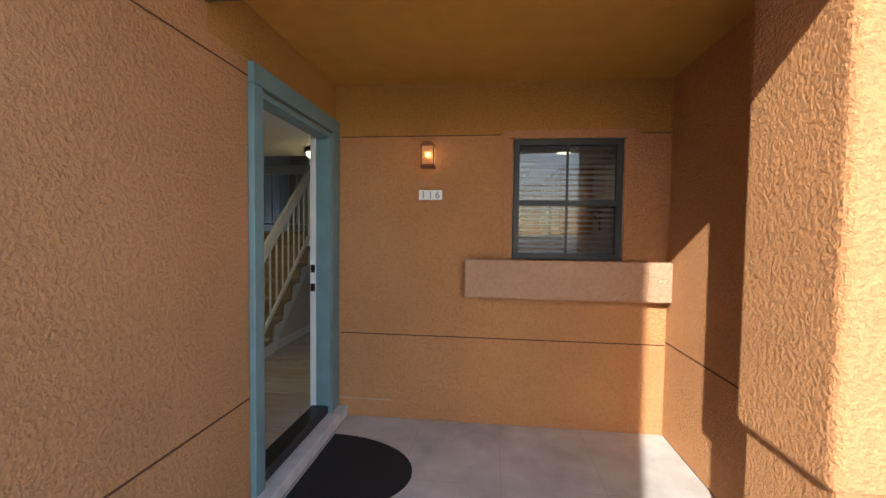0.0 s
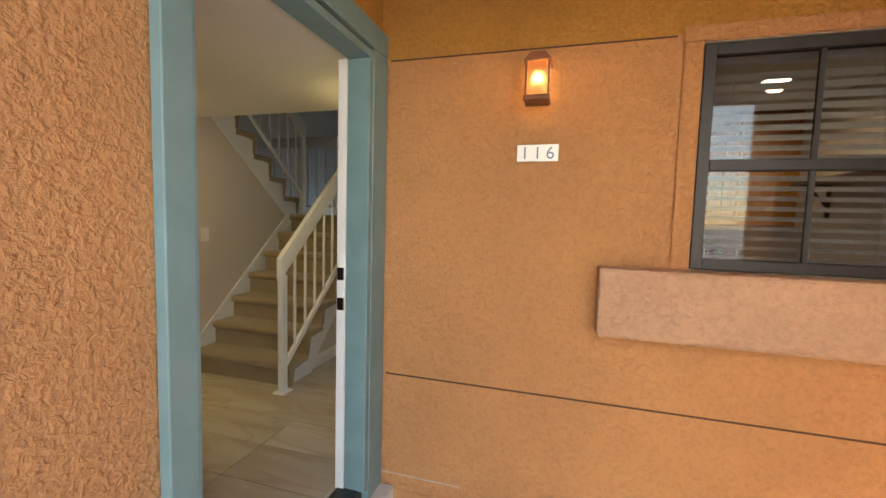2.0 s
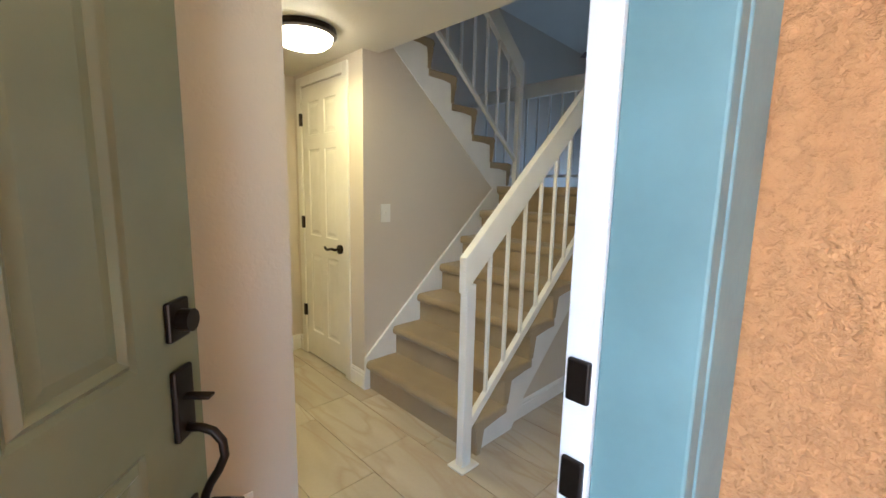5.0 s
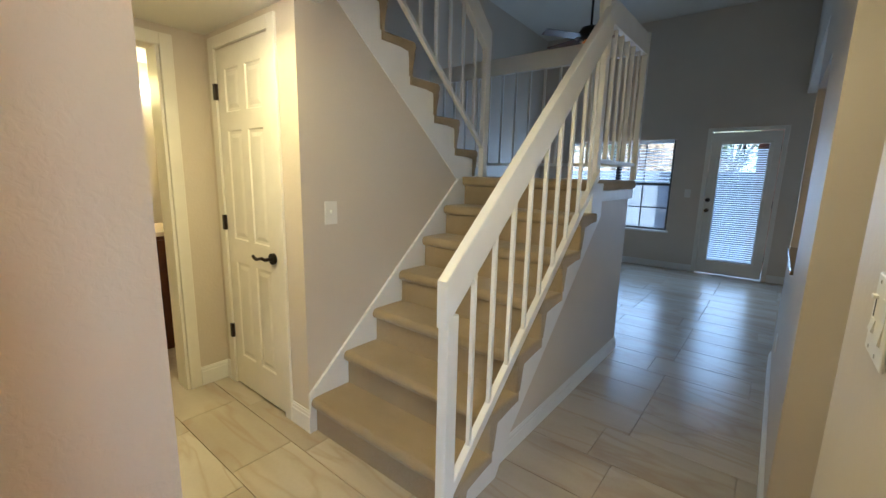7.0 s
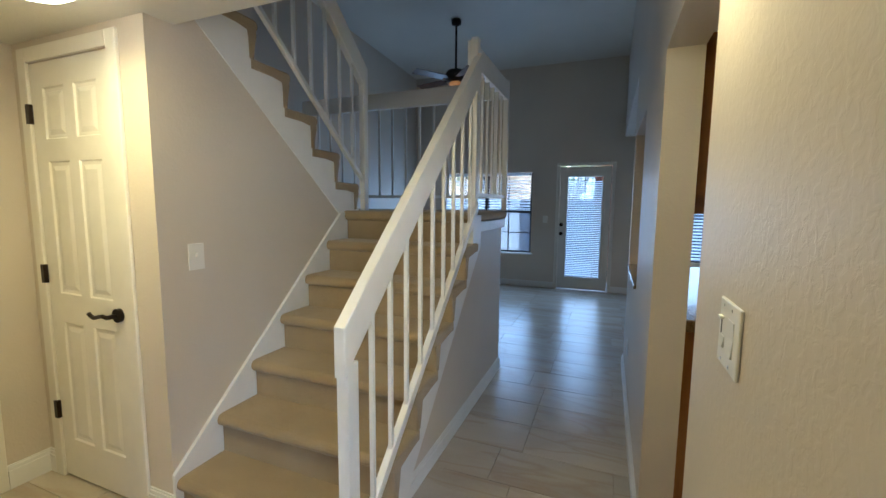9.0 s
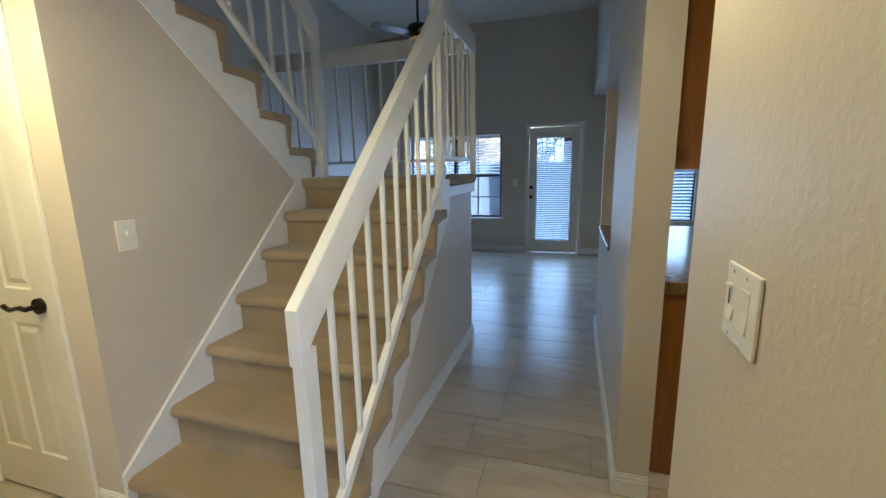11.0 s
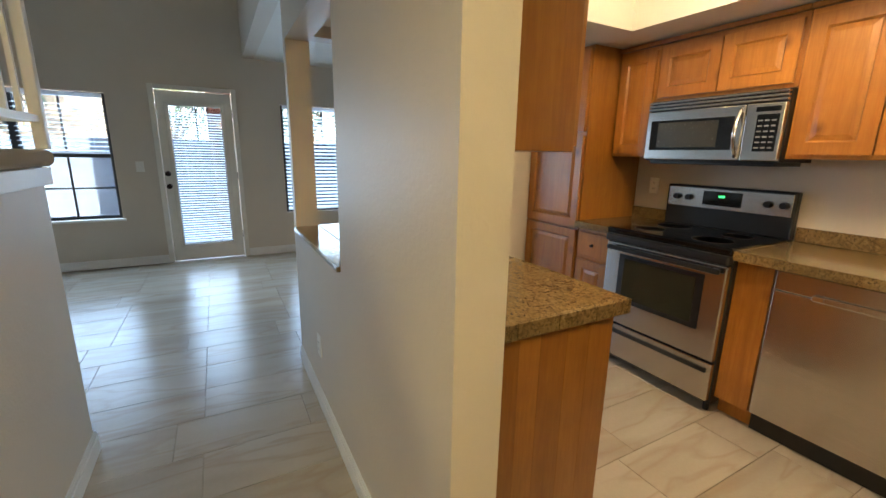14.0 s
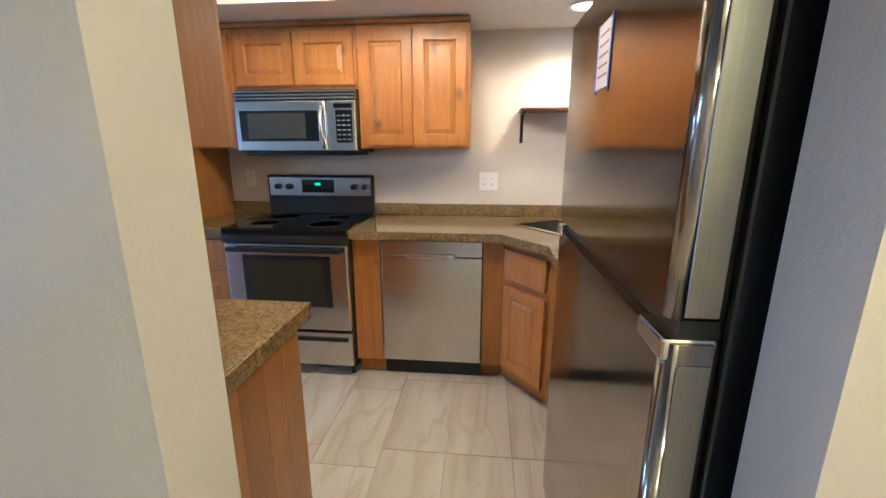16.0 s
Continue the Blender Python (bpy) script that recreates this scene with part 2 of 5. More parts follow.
SLAT = plain("white_blind_slat", (0.80, 0.82, 0.84), 0.45, vary=0.03)
sn = SLAT.node_tree
tl = sn.nodes.new("ShaderNodeBsdfTranslucent")
tl.inputs[0].default_value = (0.85, 0.88, 0.92, 1)
mx = sn.nodes.new("ShaderNodeMixShader")
mx.inputs[0].default_value = 0.32
sn.links.new(sn.nodes["Principled BSDF"].outputs[0], mx.inputs[1])
sn.links.new(tl.outputs[0], mx.inputs[2])
sn.links.new(mx.outputs[0], sn.nodes["Material Output"].inputs[0])
LAMPGLASS = glow("lit_frosted_glass", (1.0, 0.83, 0.52), 1.6)
AMBER = glass_mat("amber_glass", (1.0, 0.74, 0.42), 0.5)
BULB = glow("lit_bulb", (1.0, 0.62, 0.25), 3.0)
PLATE = plain("white_plastic_plate", (0.80, 0.79, 0.75), 0.35, vary=0.02)
INK = plain("black_ink", (0.02, 0.02, 0.025), 0.5)

# ---- builders ----


def thing(name, at, label, category, group="", kind=""):
    ob = new(name)
    ob.empty_display_size = 0.1
    ob.location = at
    bpy.context.view_layer.update()
    return tagged(ob, label, category, group, kind)


def part(name, bm, material, parent=None, label="", smooth=False):
    me = bpy.data.meshes.new(name)
    bmesh.ops.recalc_face_normals(bm, faces=bm.faces)
    if smooth:
        for f in bm.faces:
            f.smooth = True
    bm.to_mesh(me)
    bm.free()
    for m in material if isinstance(material, (list, tuple)) else [material]:
        me.materials.append(m)
    ob = new(name, me)
    if parent is not None:
        ob.parent = parent
        if parent.parent is None:
            ob.matrix_parent_inverse = Matrix.Translation(parent.location).inverted()
    return tagged(ob, label)


def alone(name, bm, material, label, category, kind="", group="", smooth=False):
    return tagged(part(name, bm, material, None, label, smooth), label, category, group, kind)


def box(bm, x0, x1, y0, y1, z0, z1, bev=0.0, seg=2, m=None):
    x0, x1, y0, y1, z0, z1 = min(x0, x1), max(x0, x1), min(y0, y1), max(y0, y1), min(z0, z1), max(z0, z1)
    mat4 = Matrix.Translation(((x0 + x1) / 2, (y0 + y1) / 2, (z0 + z1) / 2)) @ Matrix.Diagonal((x1 - x0, y1 - y0, z1 - z0, 1))
    r = bmesh.ops.create_cube(bm, size=1.0, matrix=(m @ mat4) if m else mat4)
    if bev:
        es = list({e for v in r["verts"] for e in v.link_edges})
        bmesh.ops.bevel(bm, geom=es, offset=bev, segments=seg, profile=0.5, affect="EDGES")
    return bm


def boxed(*a, **k):
    return box(bmesh.new(), *a, **k)


def rod(bm, a, b, r, seg=12, r2=None):
    a, b = Vector(a), Vector(b)
    d = b - a
    q = d.to_track_quat("Z", "Y").to_matrix().to_4x4()
    bmesh.ops.create_cone(bm, cap_ends=True, segments=seg, radius1=r, radius2=r if r2 is None else r2, depth=d.length, matrix=Matrix.Translation((a + b) / 2) @ q)
    return bm


def rodded(*a, **k):
    return rod(bmesh.new(), *a, **k)


def prism(bm, pts, axis, a, b):
    """A polygon of (u, v) pushed along an axis from a to b: axis x takes (y, z), y takes (x, z), z takes (x, y)."""
    def place(p, w):
        return {"x": (w, p[0], p[1]), "y": (p[0], w, p[1]), "z": (p[0], p[1], w)}[axis]
    lo = [bm.verts.new(place(p, a)) for p in pts]
    hi = [bm.verts.new(place(p, b)) for p in pts]
    bm.faces.new(lo)
    bm.faces.new(hi[::-1])
    n = len(pts)
    for i in range(n):
        bm.faces.new((lo[i], hi[i], hi[(i + 1) % n], lo[(i + 1) % n]))
    return bm


def lathe(bm, prof, centre, axis="z", seg=24):
    """Turns (radius, height) pairs about an axis through centre."""
    rings = []
    for r, h in prof:
        ring = []
        for i in range(seg):
            c, s = r * math.cos(2 * math.pi * i / seg), r * math.sin(2 * math.pi * i / seg)
            p = {"z": (c, s, h), "y": (c, h, s), "x": (h, c, s)}[axis]
            ring.append(bm.verts.new(Vector(centre) + Vector(p)))
        rings.append(ring)
    for p, q in zip(rings, rings[1:]):
        for i in range(seg):
            bm.faces.new((p[i], p[(i + 1) % seg], q[(i + 1) % seg], q[i]))
    for ring in (rings[0], rings[-1]):
        if (ring[0].co - ring[seg // 2].co).length > 1e-5:
            bm.faces.new(ring)
    return bm


def tube(bm, pts, r, seg=12):
    """One bent round bar through the given points."""
    pts = [Vector(p) for p in pts]
    rings, side = [], None
    for i, p in enumerate(pts):
        t = (pts[min(i + 1, len(pts) - 1)] - pts[max(i - 1, 0)]).normalized()
        side = t.orthogonal().normalized() if side is None else (side - t * side.dot(t)).normalized()
        up = t.cross(side)
        rings.append([bm.verts.new(p + (side * math.cos(2 * math.pi * k / seg) + up * math.sin(2 * math.pi * k / seg)) * r) for k in range(seg)])
    for a, b in zip(rings, rings[1:]):
        for k in range(seg):
            bm.faces.new((a[k], a[(k + 1) % seg], b[(k + 1) % seg], b[k])).smooth = True
    bm.faces.new(rings[0])
    bm.faces.new(rings[-1])
    return bm


def wall(name, axis, at0, at1, u0, u1, z0, z1, holes, mats, label, rounds=()):
    """A wall between two planes of an axis, along the other one, with rectangular openings (u0, u1, z0, z1). mats: low side, high side, rest."""
    us = sorted({u0, u1, *(h[0] for h in holes), *(h[1] for h in holes)})
    zs = sorted({z0, z1, *(h[2] for h in holes), *(h[3] for h in holes)})
    us, zs = [u for u in us if u0 <= u <= u1], [z for z in zs if z0 <= z <= z1]
    bm = bmesh.new()
    made = {}

    def vert(w, u, z):
        k = (w, u, z)
        if k not in made:
            made[k] = bm.verts.new((w, u, z) if axis == "x" else (u, w, z))
        return made[k]

    def solid(i, j):
        if not (0 <= i < len(us) - 1 and 0 <= j < len(zs) - 1):
            return False
        cu, cz = (us[i] + us[i + 1]) / 2, (zs[j] + zs[j + 1]) / 2
        return not any(h[0] < cu < h[1] and h[2] < cz < h[3] for h in holes)
    for i in range(len(us) - 1):
        for j in range(len(zs) - 1):
            if not solid(i, j):
                continue
            a, b, c, d = us[i], us[i + 1], zs[j], zs[j + 1]
            for w, k in ((at0, 0), (at1, 1)):
                bm.faces.new([vert(w, *p) for p in ((a, c), (b, c), (b, d), (a, d))]).material_index = k
            for (di, dj), (p, q) in (((-1, 0), ((a, c), (a, d))), ((1, 0), ((b, c), (b, d))), ((0, -1), ((a, c), (b, c))), ((0, 1), ((a, d), (b, d)))):
                if not solid(i + di, j + dj):
                    bm.faces.new((vert(at0, *p), vert(at1, *p), vert(at1, *q), vert(at0, *q))).material_index = 2
    k = 1 if axis == "x" else 0
    soft = [e for e in bm.edges if e.verts[0].co.xy == e.verts[1].co.xy and any(abs(e.verts[0].co[k] - r) < 1e-5 for r in rounds) and len(e.link_faces) == 2 and e.calc_face_angle(0) > 1]
    if soft:
        bmesh.ops.bevel(bm, geom=soft, offset=0.036, segments=7, profile=0.5, affect="EDGES")
    return alone(name, bm, mats, label, "wall", "structure")


def panel_front(bm, m, w, h, thick, holes, steps):
    """A slab w x h in the plane u, v of m, its front at 0, with sunk panels: steps are (inset, depth) from the panel's edge inwards."""
    us = sorted({0.0, w, *(x for p in holes for x in p[:2])})
    vs = sorted({0.0, h, *(x for p in holes for x in p[2:])})

    def quad(pts):
        bm.faces.new([bm.verts.new(m @ Vector(p)) for p in pts])
    for a, b in zip(us, us[1:]):
        for c, d in zip(vs, vs[1:]):
            cu, cv = (a + b) / 2, (c + d) / 2
            if not any(p[0] < cu < p[1] and p[2] < cv < p[3] for p in holes):
                quad(((a, c, 0), (b, c, 0), (b, d, 0), (a, d, 0)))
    for a, b, c, d in holes:
        last = (a, b, c, d, 0.0)
        for inset, depth in steps:
            nxt = (a + inset, b - inset, c + inset, d - inset, -depth)
            p = [(last[0], last[2], last[4]), (last[1], last[2], last[4]), (last[1], last[3], last[4]), (last[0], last[3], last[4])]
            q = [(nxt[0], nxt[2], nxt[4]), (nxt[1], nxt[2], nxt[4]), (nxt[1], nxt[3], nxt[4]), (nxt[0], nxt[3], nxt[4])]
            for i in range(4):
                quad((p[i], p[(i + 1) % 4], q[(i + 1) % 4], q[i]))
            last = nxt
        quad(((last[0], last[2], last[4]), (last[1], last[2], last[4]), (last[1], last[3], last[4]), (last[0], last[3], last[4])))
    t = -thick
    for p, q in (((0, 0), (w, 0)), ((w, 0), (w, h)), ((w, h), (0, h)), ((0, h), (0, 0))):
        quad(((*p, 0), (*q, 0), (*q, t), (*p, t)))
    quad(((0, 0, t), (w, 0, t), (w, h, t), (0, h, t)))
    bmesh.ops.remove_doubles(bm, verts=bm.verts, dist=1e-5)
    return bm


def plane_matrix(origin, u, v):
    u, v = Vector(u).normalized(), Vector(v).normalized()
    w = u.cross(v)
    m = Matrix((u, v, w)).transposed().to_4x4()
    m.translation = origin
    return m


PANEL = [(0.006, 0.007), (0.020, 0.008), (0.042, 0.002)]
SIX = [(0.16, 0.44, 0.10, 0.40), (0.56, 0.84, 0.10, 0.40), (0.16, 0.44, 0.47, 0.78), (0.56, 0.84, 0.47, 0.78), (0.16, 0.44, 0.83, 0.945), (0.56, 0.84, 0.83, 0.945)]

# ---- structure ----
FRONT, HALL, BACK = 3.22, -0.925, 9.90
wall("wall_porch", "y", FRONT, 3.38, HALL, 1.95, -0.14, 2.60, [(0.63, 1.45, 1.165, 2.09)], [STUCCO, WALL, WALL], "ochre stucco porch wall with a small window")
# unseen height and far end sized to block sun from most of the porch
wall("wall_entry", "x", HALL, -0.79, -4.25, FRONT, -0.14, 6.4, [(2.075, 3.055, -0.06, 2.10)], [WALL, STUCCO, WALL], "ochre stucco entry wall with a door opening")
wall("wall_porch_side", "x", 1.78, 1.95, 1.34, FRONT, -0.14, 2.60, [], [STUCCO, STUCCO, STUCCO], "ochre stucco side wall of the porch")
wall("wall_hall", "x", HALL, -0.80, 3.38, 3.90, 0.0, 5.6, [], [WALL, WALL, WALL], "beige painted hall wall", [3.90])
wall("wall_pass", "x", -0.95, -0.82, 3.90, 6.66, 0.0, 5.6, [(3.90, 4.65, 0.0, 2.00), (5.554, 6.58, 0.89, 1.97)], [WALL, WALL, WALL], "beige wall with a kitchen opening and a pass-through", [4.65])
wall("wall_loft", "x", -0.95, -0.82, 6.66, BACK, 2.46, 5.6, [], [WALL, WALL, WALL], "beige upper wall over the dining area")
wall("wall_back", "y", BACK, 10.04, -4.66, 2.75, 0.0, 5.6, [(-3.97, -2.35, 0.57, 1.95), (-1.90, -1.11, 0.0, 2.05), (-0.55, 0.52, 0.55, 1.95), (0.90, 1.48, 0.55, 1.95)], [WALL, STUCCO, WALL], "beige back wall with windows and a glazed door")
wall("wall_west", "x", -4.66, -4.52, 6.40, BACK, 0.0, 5.6, [], [STUCCO, WALL, WALL], "beige living room wall")
wall("wall_stair_west", "x", -4.20, -4.06, 4.05, 6.40, 0.0, 5.6, [], [WALL, WALL, WALL], "beige stairwell wall")
wall("wall_living_south", "y", 6.26, 6.40, -4.66, -4.20, 0.0, 5.6, [], [WALL, WALL, WALL], "beige living room return wall")
wall("wall_kitchen", "x", 1.50, 1.64, 3.38, 6.66, 0.0, 2.60, [], [WALL, STUCCO, WALL], "beige kitchen wall")
wall("wall_dining", "x", 1.57, 1.72, 6.66, BACK, 0.0, 2.60, [], [WALL, STUCCO, WALL], "beige dining area wall")
wall("wall_kitchen_end", "y", 6.66, 6.78, -0.82, 1.50, 0.0, 2.60, [(-0.82, 0.74, 0.0, 2.02)], [WALL, WALL, WALL], "beige kitchen end wall with a wide opening")
wall("wall_foyer_west", "x", -2.00, -1.87, 1.70, 3.04, 0.0, 2.13, [], [WALL, WALL, WALL], "beige foyer wall with a rounded corner", [3.04])
wall("wall_foyer_south", "y", 1.57, 1.70, -3.92, HALL, 0.0, 2.13, [], [WALL, WALL, WALL], "beige foyer end wall")
wall("wall_alcove", "y", 2.90, 3.04, -3.92, -2.00, 0.0, 2.13, [], [WALL, WALL, WALL], "beige alcove wall")
wall("wall_bath", "x", -3.92, -3.78, 3.04, 4.05, 0.0, 2.13, [(3.10, 3.69, 0.0, 2.02)], [WALL, WALL, WALL], "beige wall with an open bathroom doorway")
wall("wall_closet", "y", 3.93, 4.05, -3.92, -2.96, 0.0, 2.13, [(-3.65, -3.06, 0.0, 2.03)], [WALL, WALL, WALL], "beige wall round a closet door")
wall("wall_upper_south", "y", 2.2, 2.34, -4.06, -0.78, 2.68, 5.6, [], [WALL, WALL, WALL], "beige upper hall wall")
wall("wall_upper_west", "x", -4.20, -4.06, 2.2, 4.05, 2.13, 5.6, [], [WALL, WALL, WALL], "beige upper hall wall")
wall("wall_upper_hall", "x", HALL, -0.78, 2.2, 3.38, 2.60, 5.6, [], [WALL, WALL, WALL], "beige upper hall wall")
alone("wall_understair", prism(bmesh.new(), [(3.93, 0), (5.30, 0), (5.30, 1.25), (5.157, 1.334), (4.05, 2.275), (3.93, 2.275)], "x", -2.96, -2.84), WALL, "beige triangular wall below the upper stair flight", "wall", "structure")
alone("wall_stair_side", prism(bmesh.new(), [(4.10, 0), (6.16, 0), (6.16, 1.214), (5.30, 1.214), (4.12, 0.10)], "x", -2.10, -1.952), WALL, "beige wall below the open side of the stair", "wall", "structure")
wall("wall_bath_far", "x", -5.6, -5.45, 2.2, 5.2, 0.0, 2.4, [], [WALL, WALL, WALL], "beige bathroom wall")
wall("wall_bath_south", "y", 2.2, 2.34, -5.45, -3.92, 0.0, 2.4, [], [WALL, WALL, WALL], "beige bathroom wall")
wall("wall_bath_north", "y", 5.06, 5.2, -5.45, -3.92, 0.0, 2.4, [], [WALL, WALL, WALL], "beige bathroom wall")
# ceilings
alone("ceiling_foyer", boxed(-2.84, HALL, 1.57, 4.05, 2.13, 2.66), CEIL, "pale flat foyer ceiling", "ceiling", "structure")
alone("ceiling_alcove", boxed(-3.92, -2.84, 1.57, 3.93, 2.13, 2.66), CEIL, "pale flat alcove ceiling", "ceiling", "structure")
alone("ceiling_bath", boxed(-5.6, -3.92, 2.2, 5.2, 2.25, 2.4), CEIL, "pale bathroom ceiling", "ceiling", "structure")
alone("ceiling_dining", boxed(-0.82, 2.75, 6.66, 10.04, 2.46, 2.62), CEIL, "pale flat dining ceiling", "ceiling", "structure")
VAULT = [(2.2, 5.32), (6.4, 3.80), (BACK + 0.14, 3.66), (BACK + 0.14, 3.80), (6.4, 3.95), (2.2, 5.48)]
alone("ceiling_vault", prism(bmesh.new(), VAULT, "x", -4.66, -0.78), CEIL, "pale sloping living room ceiling", "ceiling", "structure")
bm = bmesh.new()
TRAY = (-0.10, 0.885, 4.30, 5.785)
box(bm, -0.82, TRAY[0], 3.38, 6.66, 2.085, 2.60)
box(bm, TRAY[1], 1.50, 3.38, 6.66, 2.085, 2.60)
box(bm, TRAY[0], TRAY[1], 3.38, TRAY[2], 2.085, 2.60)
box(bm, TRAY[0], TRAY[1], TRAY[3], 6.66, 2.085, 2.60)
box(bm, TRAY[0], TRAY[1], TRAY[2], TRAY[3], 2.52, 2.60)
alone("ceiling_kitchen", bm, CEIL, "dropped kitchen soffit round a raised tray", "ceiling", "structure")
alone("ceiling_porch", boxed(-0.79, 1.78, 0.85, FRONT, 2.52, 2.62), SOFFIT, "ochre painted porch ceiling", "ceiling", "structure")
# added above the view as an occluder that bounds the sun patch's top
alone("roof_edge", boxed(-0.79, 2.2, 0.78, 0.85, 2.45, 2.70), FASCIA, "brown fascia board of the porch roof, unseen, bounding the sun patch", "fascia", "structure")
alone("porch_beam", boxed(-0.79, 1.5, 1.60, 1.70, 2.36, 2.52, bev=0.006), FASCIA, "dark brown beam across the porch ceiling", "beam", "structure")
# grounds and floors
alone("ground", boxed(-300, 300, -300, 300, -0.45, -0.20), plain("pale_gravel", (0.66, 0.60, 0.52), 0.95, vary=0.15, scale=0.6, bumps=0.4, bscale=40, bdist=0.01), "pale dusty ground", "ground", "structure")
porch = alone("porch_floor", boxed(-0.79, 1.78, -6.0, FRONT, -0.20, -0.146), GROUT, "pale concrete porch floor", "floor", "structure")
bm = boxed(-5.6, -0.90, 1.57, 10.04, -0.19, -0.008)
box(bm, -0.90, 2.75, 3.30, 10.04, -0.19, -0.008)
alone("floor", bm, GROUT, "grout bed of the tiled floor", "floor", "structure")
alone("patio", boxed(-8, 6, 10.04, 16, -0.19, -0.06), CONCRETE, "pale concrete patio behind the house", "patio", "structure")
pillar = alone("pillar", boxed(1.505, 1.9, 1.32, 1.835, 0.58, 2.60, bev=0.035, seg=4), STUCCO, "thick rounded ochre stucco pillar", "pillar", "structure")
alone("pillar_base", boxed(1.54, 1.9, 1.355, 1.80, -0.146, 0.58), STUCCO, "ochre stucco base of the pillar", "pillar", "structure")
alone("window_ledge", boxed(0.272, 1.775, 3.105, 3.222, 0.872, 1.165, bev=0.012), STUCCO_PALE, "pale stucco ledge below the porch window", "ledge", "structure")
alone("door_curb", boxed(-0.785, -0.68, 1.0, 3.215, -0.146, -0.066, bev=0.006), plain("pale_curb", (0.62, 0.60, 0.57), 0.8, vary=0.12), "pale concrete curb outside the front door", "curb", "structure")
alone("threshold", boxed(-0.90, -0.785, 2.078, 3.055, -0.075, 0.004, bev=0.004), BLACK, "black metal door threshold", "threshold", "structure")
alone("closet_back", boxed(-3.92, -2.96, 4.60, 4.70, 0, 2.13), WALL, "plain back of the closet", "wall", "structure")

# ---- stairs ----
RISE, RUN, Y0 = 0.193, 0.2135, 3.93
stair = thing("staircase", (-2.4, 4.5, 0), "carpeted staircase with a landing and white stringers", "stairs", kind="structure")


def tread(x0, x1, y_nose, z, towards, run, label=""):
    """One carpeted step: rounded nose, tread and the riser below it. towards: +1 climbs to +y, -1 climbs to -y."""
    prof = [(run + 0.055, z)]
    for i in range(9):
        a = math.pi / 2 - math.pi * i / 8
        prof.append((0.028 - 0.028 * math.cos(a), z - 0.030 + 0.030 * math.sin(a)))
    prof += [(0.030, z - 0.062), (0.030, z - RISE - 0.004), (0.064, z - RISE - 0.004), (0.064, z - 0.052), (run + 0.055, z - 0.052)]
    pts = [(y_nose + towards * u, v) for u, v in prof]
    bm = prism(bmesh.new(), pts, "x", x0, x1)
    ends = [e for e in bm.edges if all(abs(v.co.x - x1) < 1e-5 for v in e.verts)]
    bmesh.ops.bevel(bm, geom=ends, offset=0.014, segments=3, profile=0.5, affect="EDGES")
    return part("step", bm, CARPET, stair, label)


XL, XR = -2.835, -1.872
for i in range(1, 7):
    tread(XL, XR, Y0 + RUN * (i - 1), RISE * i, 1, RUN)
bm = boxed(-3.95, -1.915, 5.205, 6.22, RISE * 7 - 0.065, RISE * 7, bev=0.028, seg=4)
box(bm, -3.95, -1.99, 5.235, 6.17, RISE * 7 - 0.20, RISE * 7 - 0.06)
part("landing", bm, CARPET, stair, "beige carpeted landing with a rounded edge")
part("landing_trim", boxed(-3.94, -1.930, 5.30, 6.19, RISE * 7 - 0.135, RISE * 7 - 0.067, bev=0.004), WHITE, stair, "white painted landing trim")
Y2, RUN2 = 5.40, 0.225
for i in range(1, 8):
    tread(-3.95, -2.826, Y2 - RUN2 * (i - 1), RISE * (7 + i), -1, RUN2)
# stringers: sawtooth at the open side, straight below the upper flight, skirting on the wall
saw = [(4.10, 0.0)]
for i in range(2, 8):
    y = Y0 + RUN * (i - 1) + 0.035
    saw += [(y, RISE * (i - 1) - 0.02), (y, RISE * i - 0.02)]
saw = [(4.02, 0.0), (4.02, RISE - 0.02)] + saw[1:] + [(5.42, RISE * 7 - 0.02), (5.42, 1.13), (4.40, 0.17), (4.28, 0.0)]
part("stringer", prism(bmesh.new(), saw, "x", -2.10, -1.905), WHITE, stair, "white sawtooth stringer")
up = [(5.36, 1.30), (5.157, 1.332), (3.75, 2.528)]
for i in range(7, 0, -1):
    y = Y2 - RUN2 * (i - 1) - 0.045
    up += [(y - RUN2, RISE * (7 + i) - 0.045), (y, RISE * (7 + i) - 0.045)]
part("stringer", prism(bmesh.new(), up, "x", -2.95, -2.834), WHITE, stair, "white stringer of the upper flight")
sk = [(3.925, 0.215), (3.925, 0.0), (4.2, 0.0), (5.38, 1.05), (5.38, 1.36), (5.157, 1.332)]
part("skirting", prism(bmesh.new(), sk, "x", -2.839, -2.822), WHITE, stair, "white sloping skirting board")

# ---- railings: white boards on edge with square balusters ----
rail = thing("stair_railing", (-1.89, 3.85, 0), "white painted stair railing with slim balusters", "railing")


def board(bm, a, b, x0, x1, tall):
    """A board on edge between two top points (y, z), with plumb ends."""
    pts = [a, b, (b[0], b[1] - tall), (a[0], a[1] - tall)]
    prism(bm, pts, "x", x0, x1)
    bmesh.ops.bevel(bm, geom=[e for e in bm.edges if abs(e.verts[0].co.x - e.verts[1].co.x) < 1e-5], offset=0.005, segments=2, profile=0.5, affect="EDGES")
    return bm


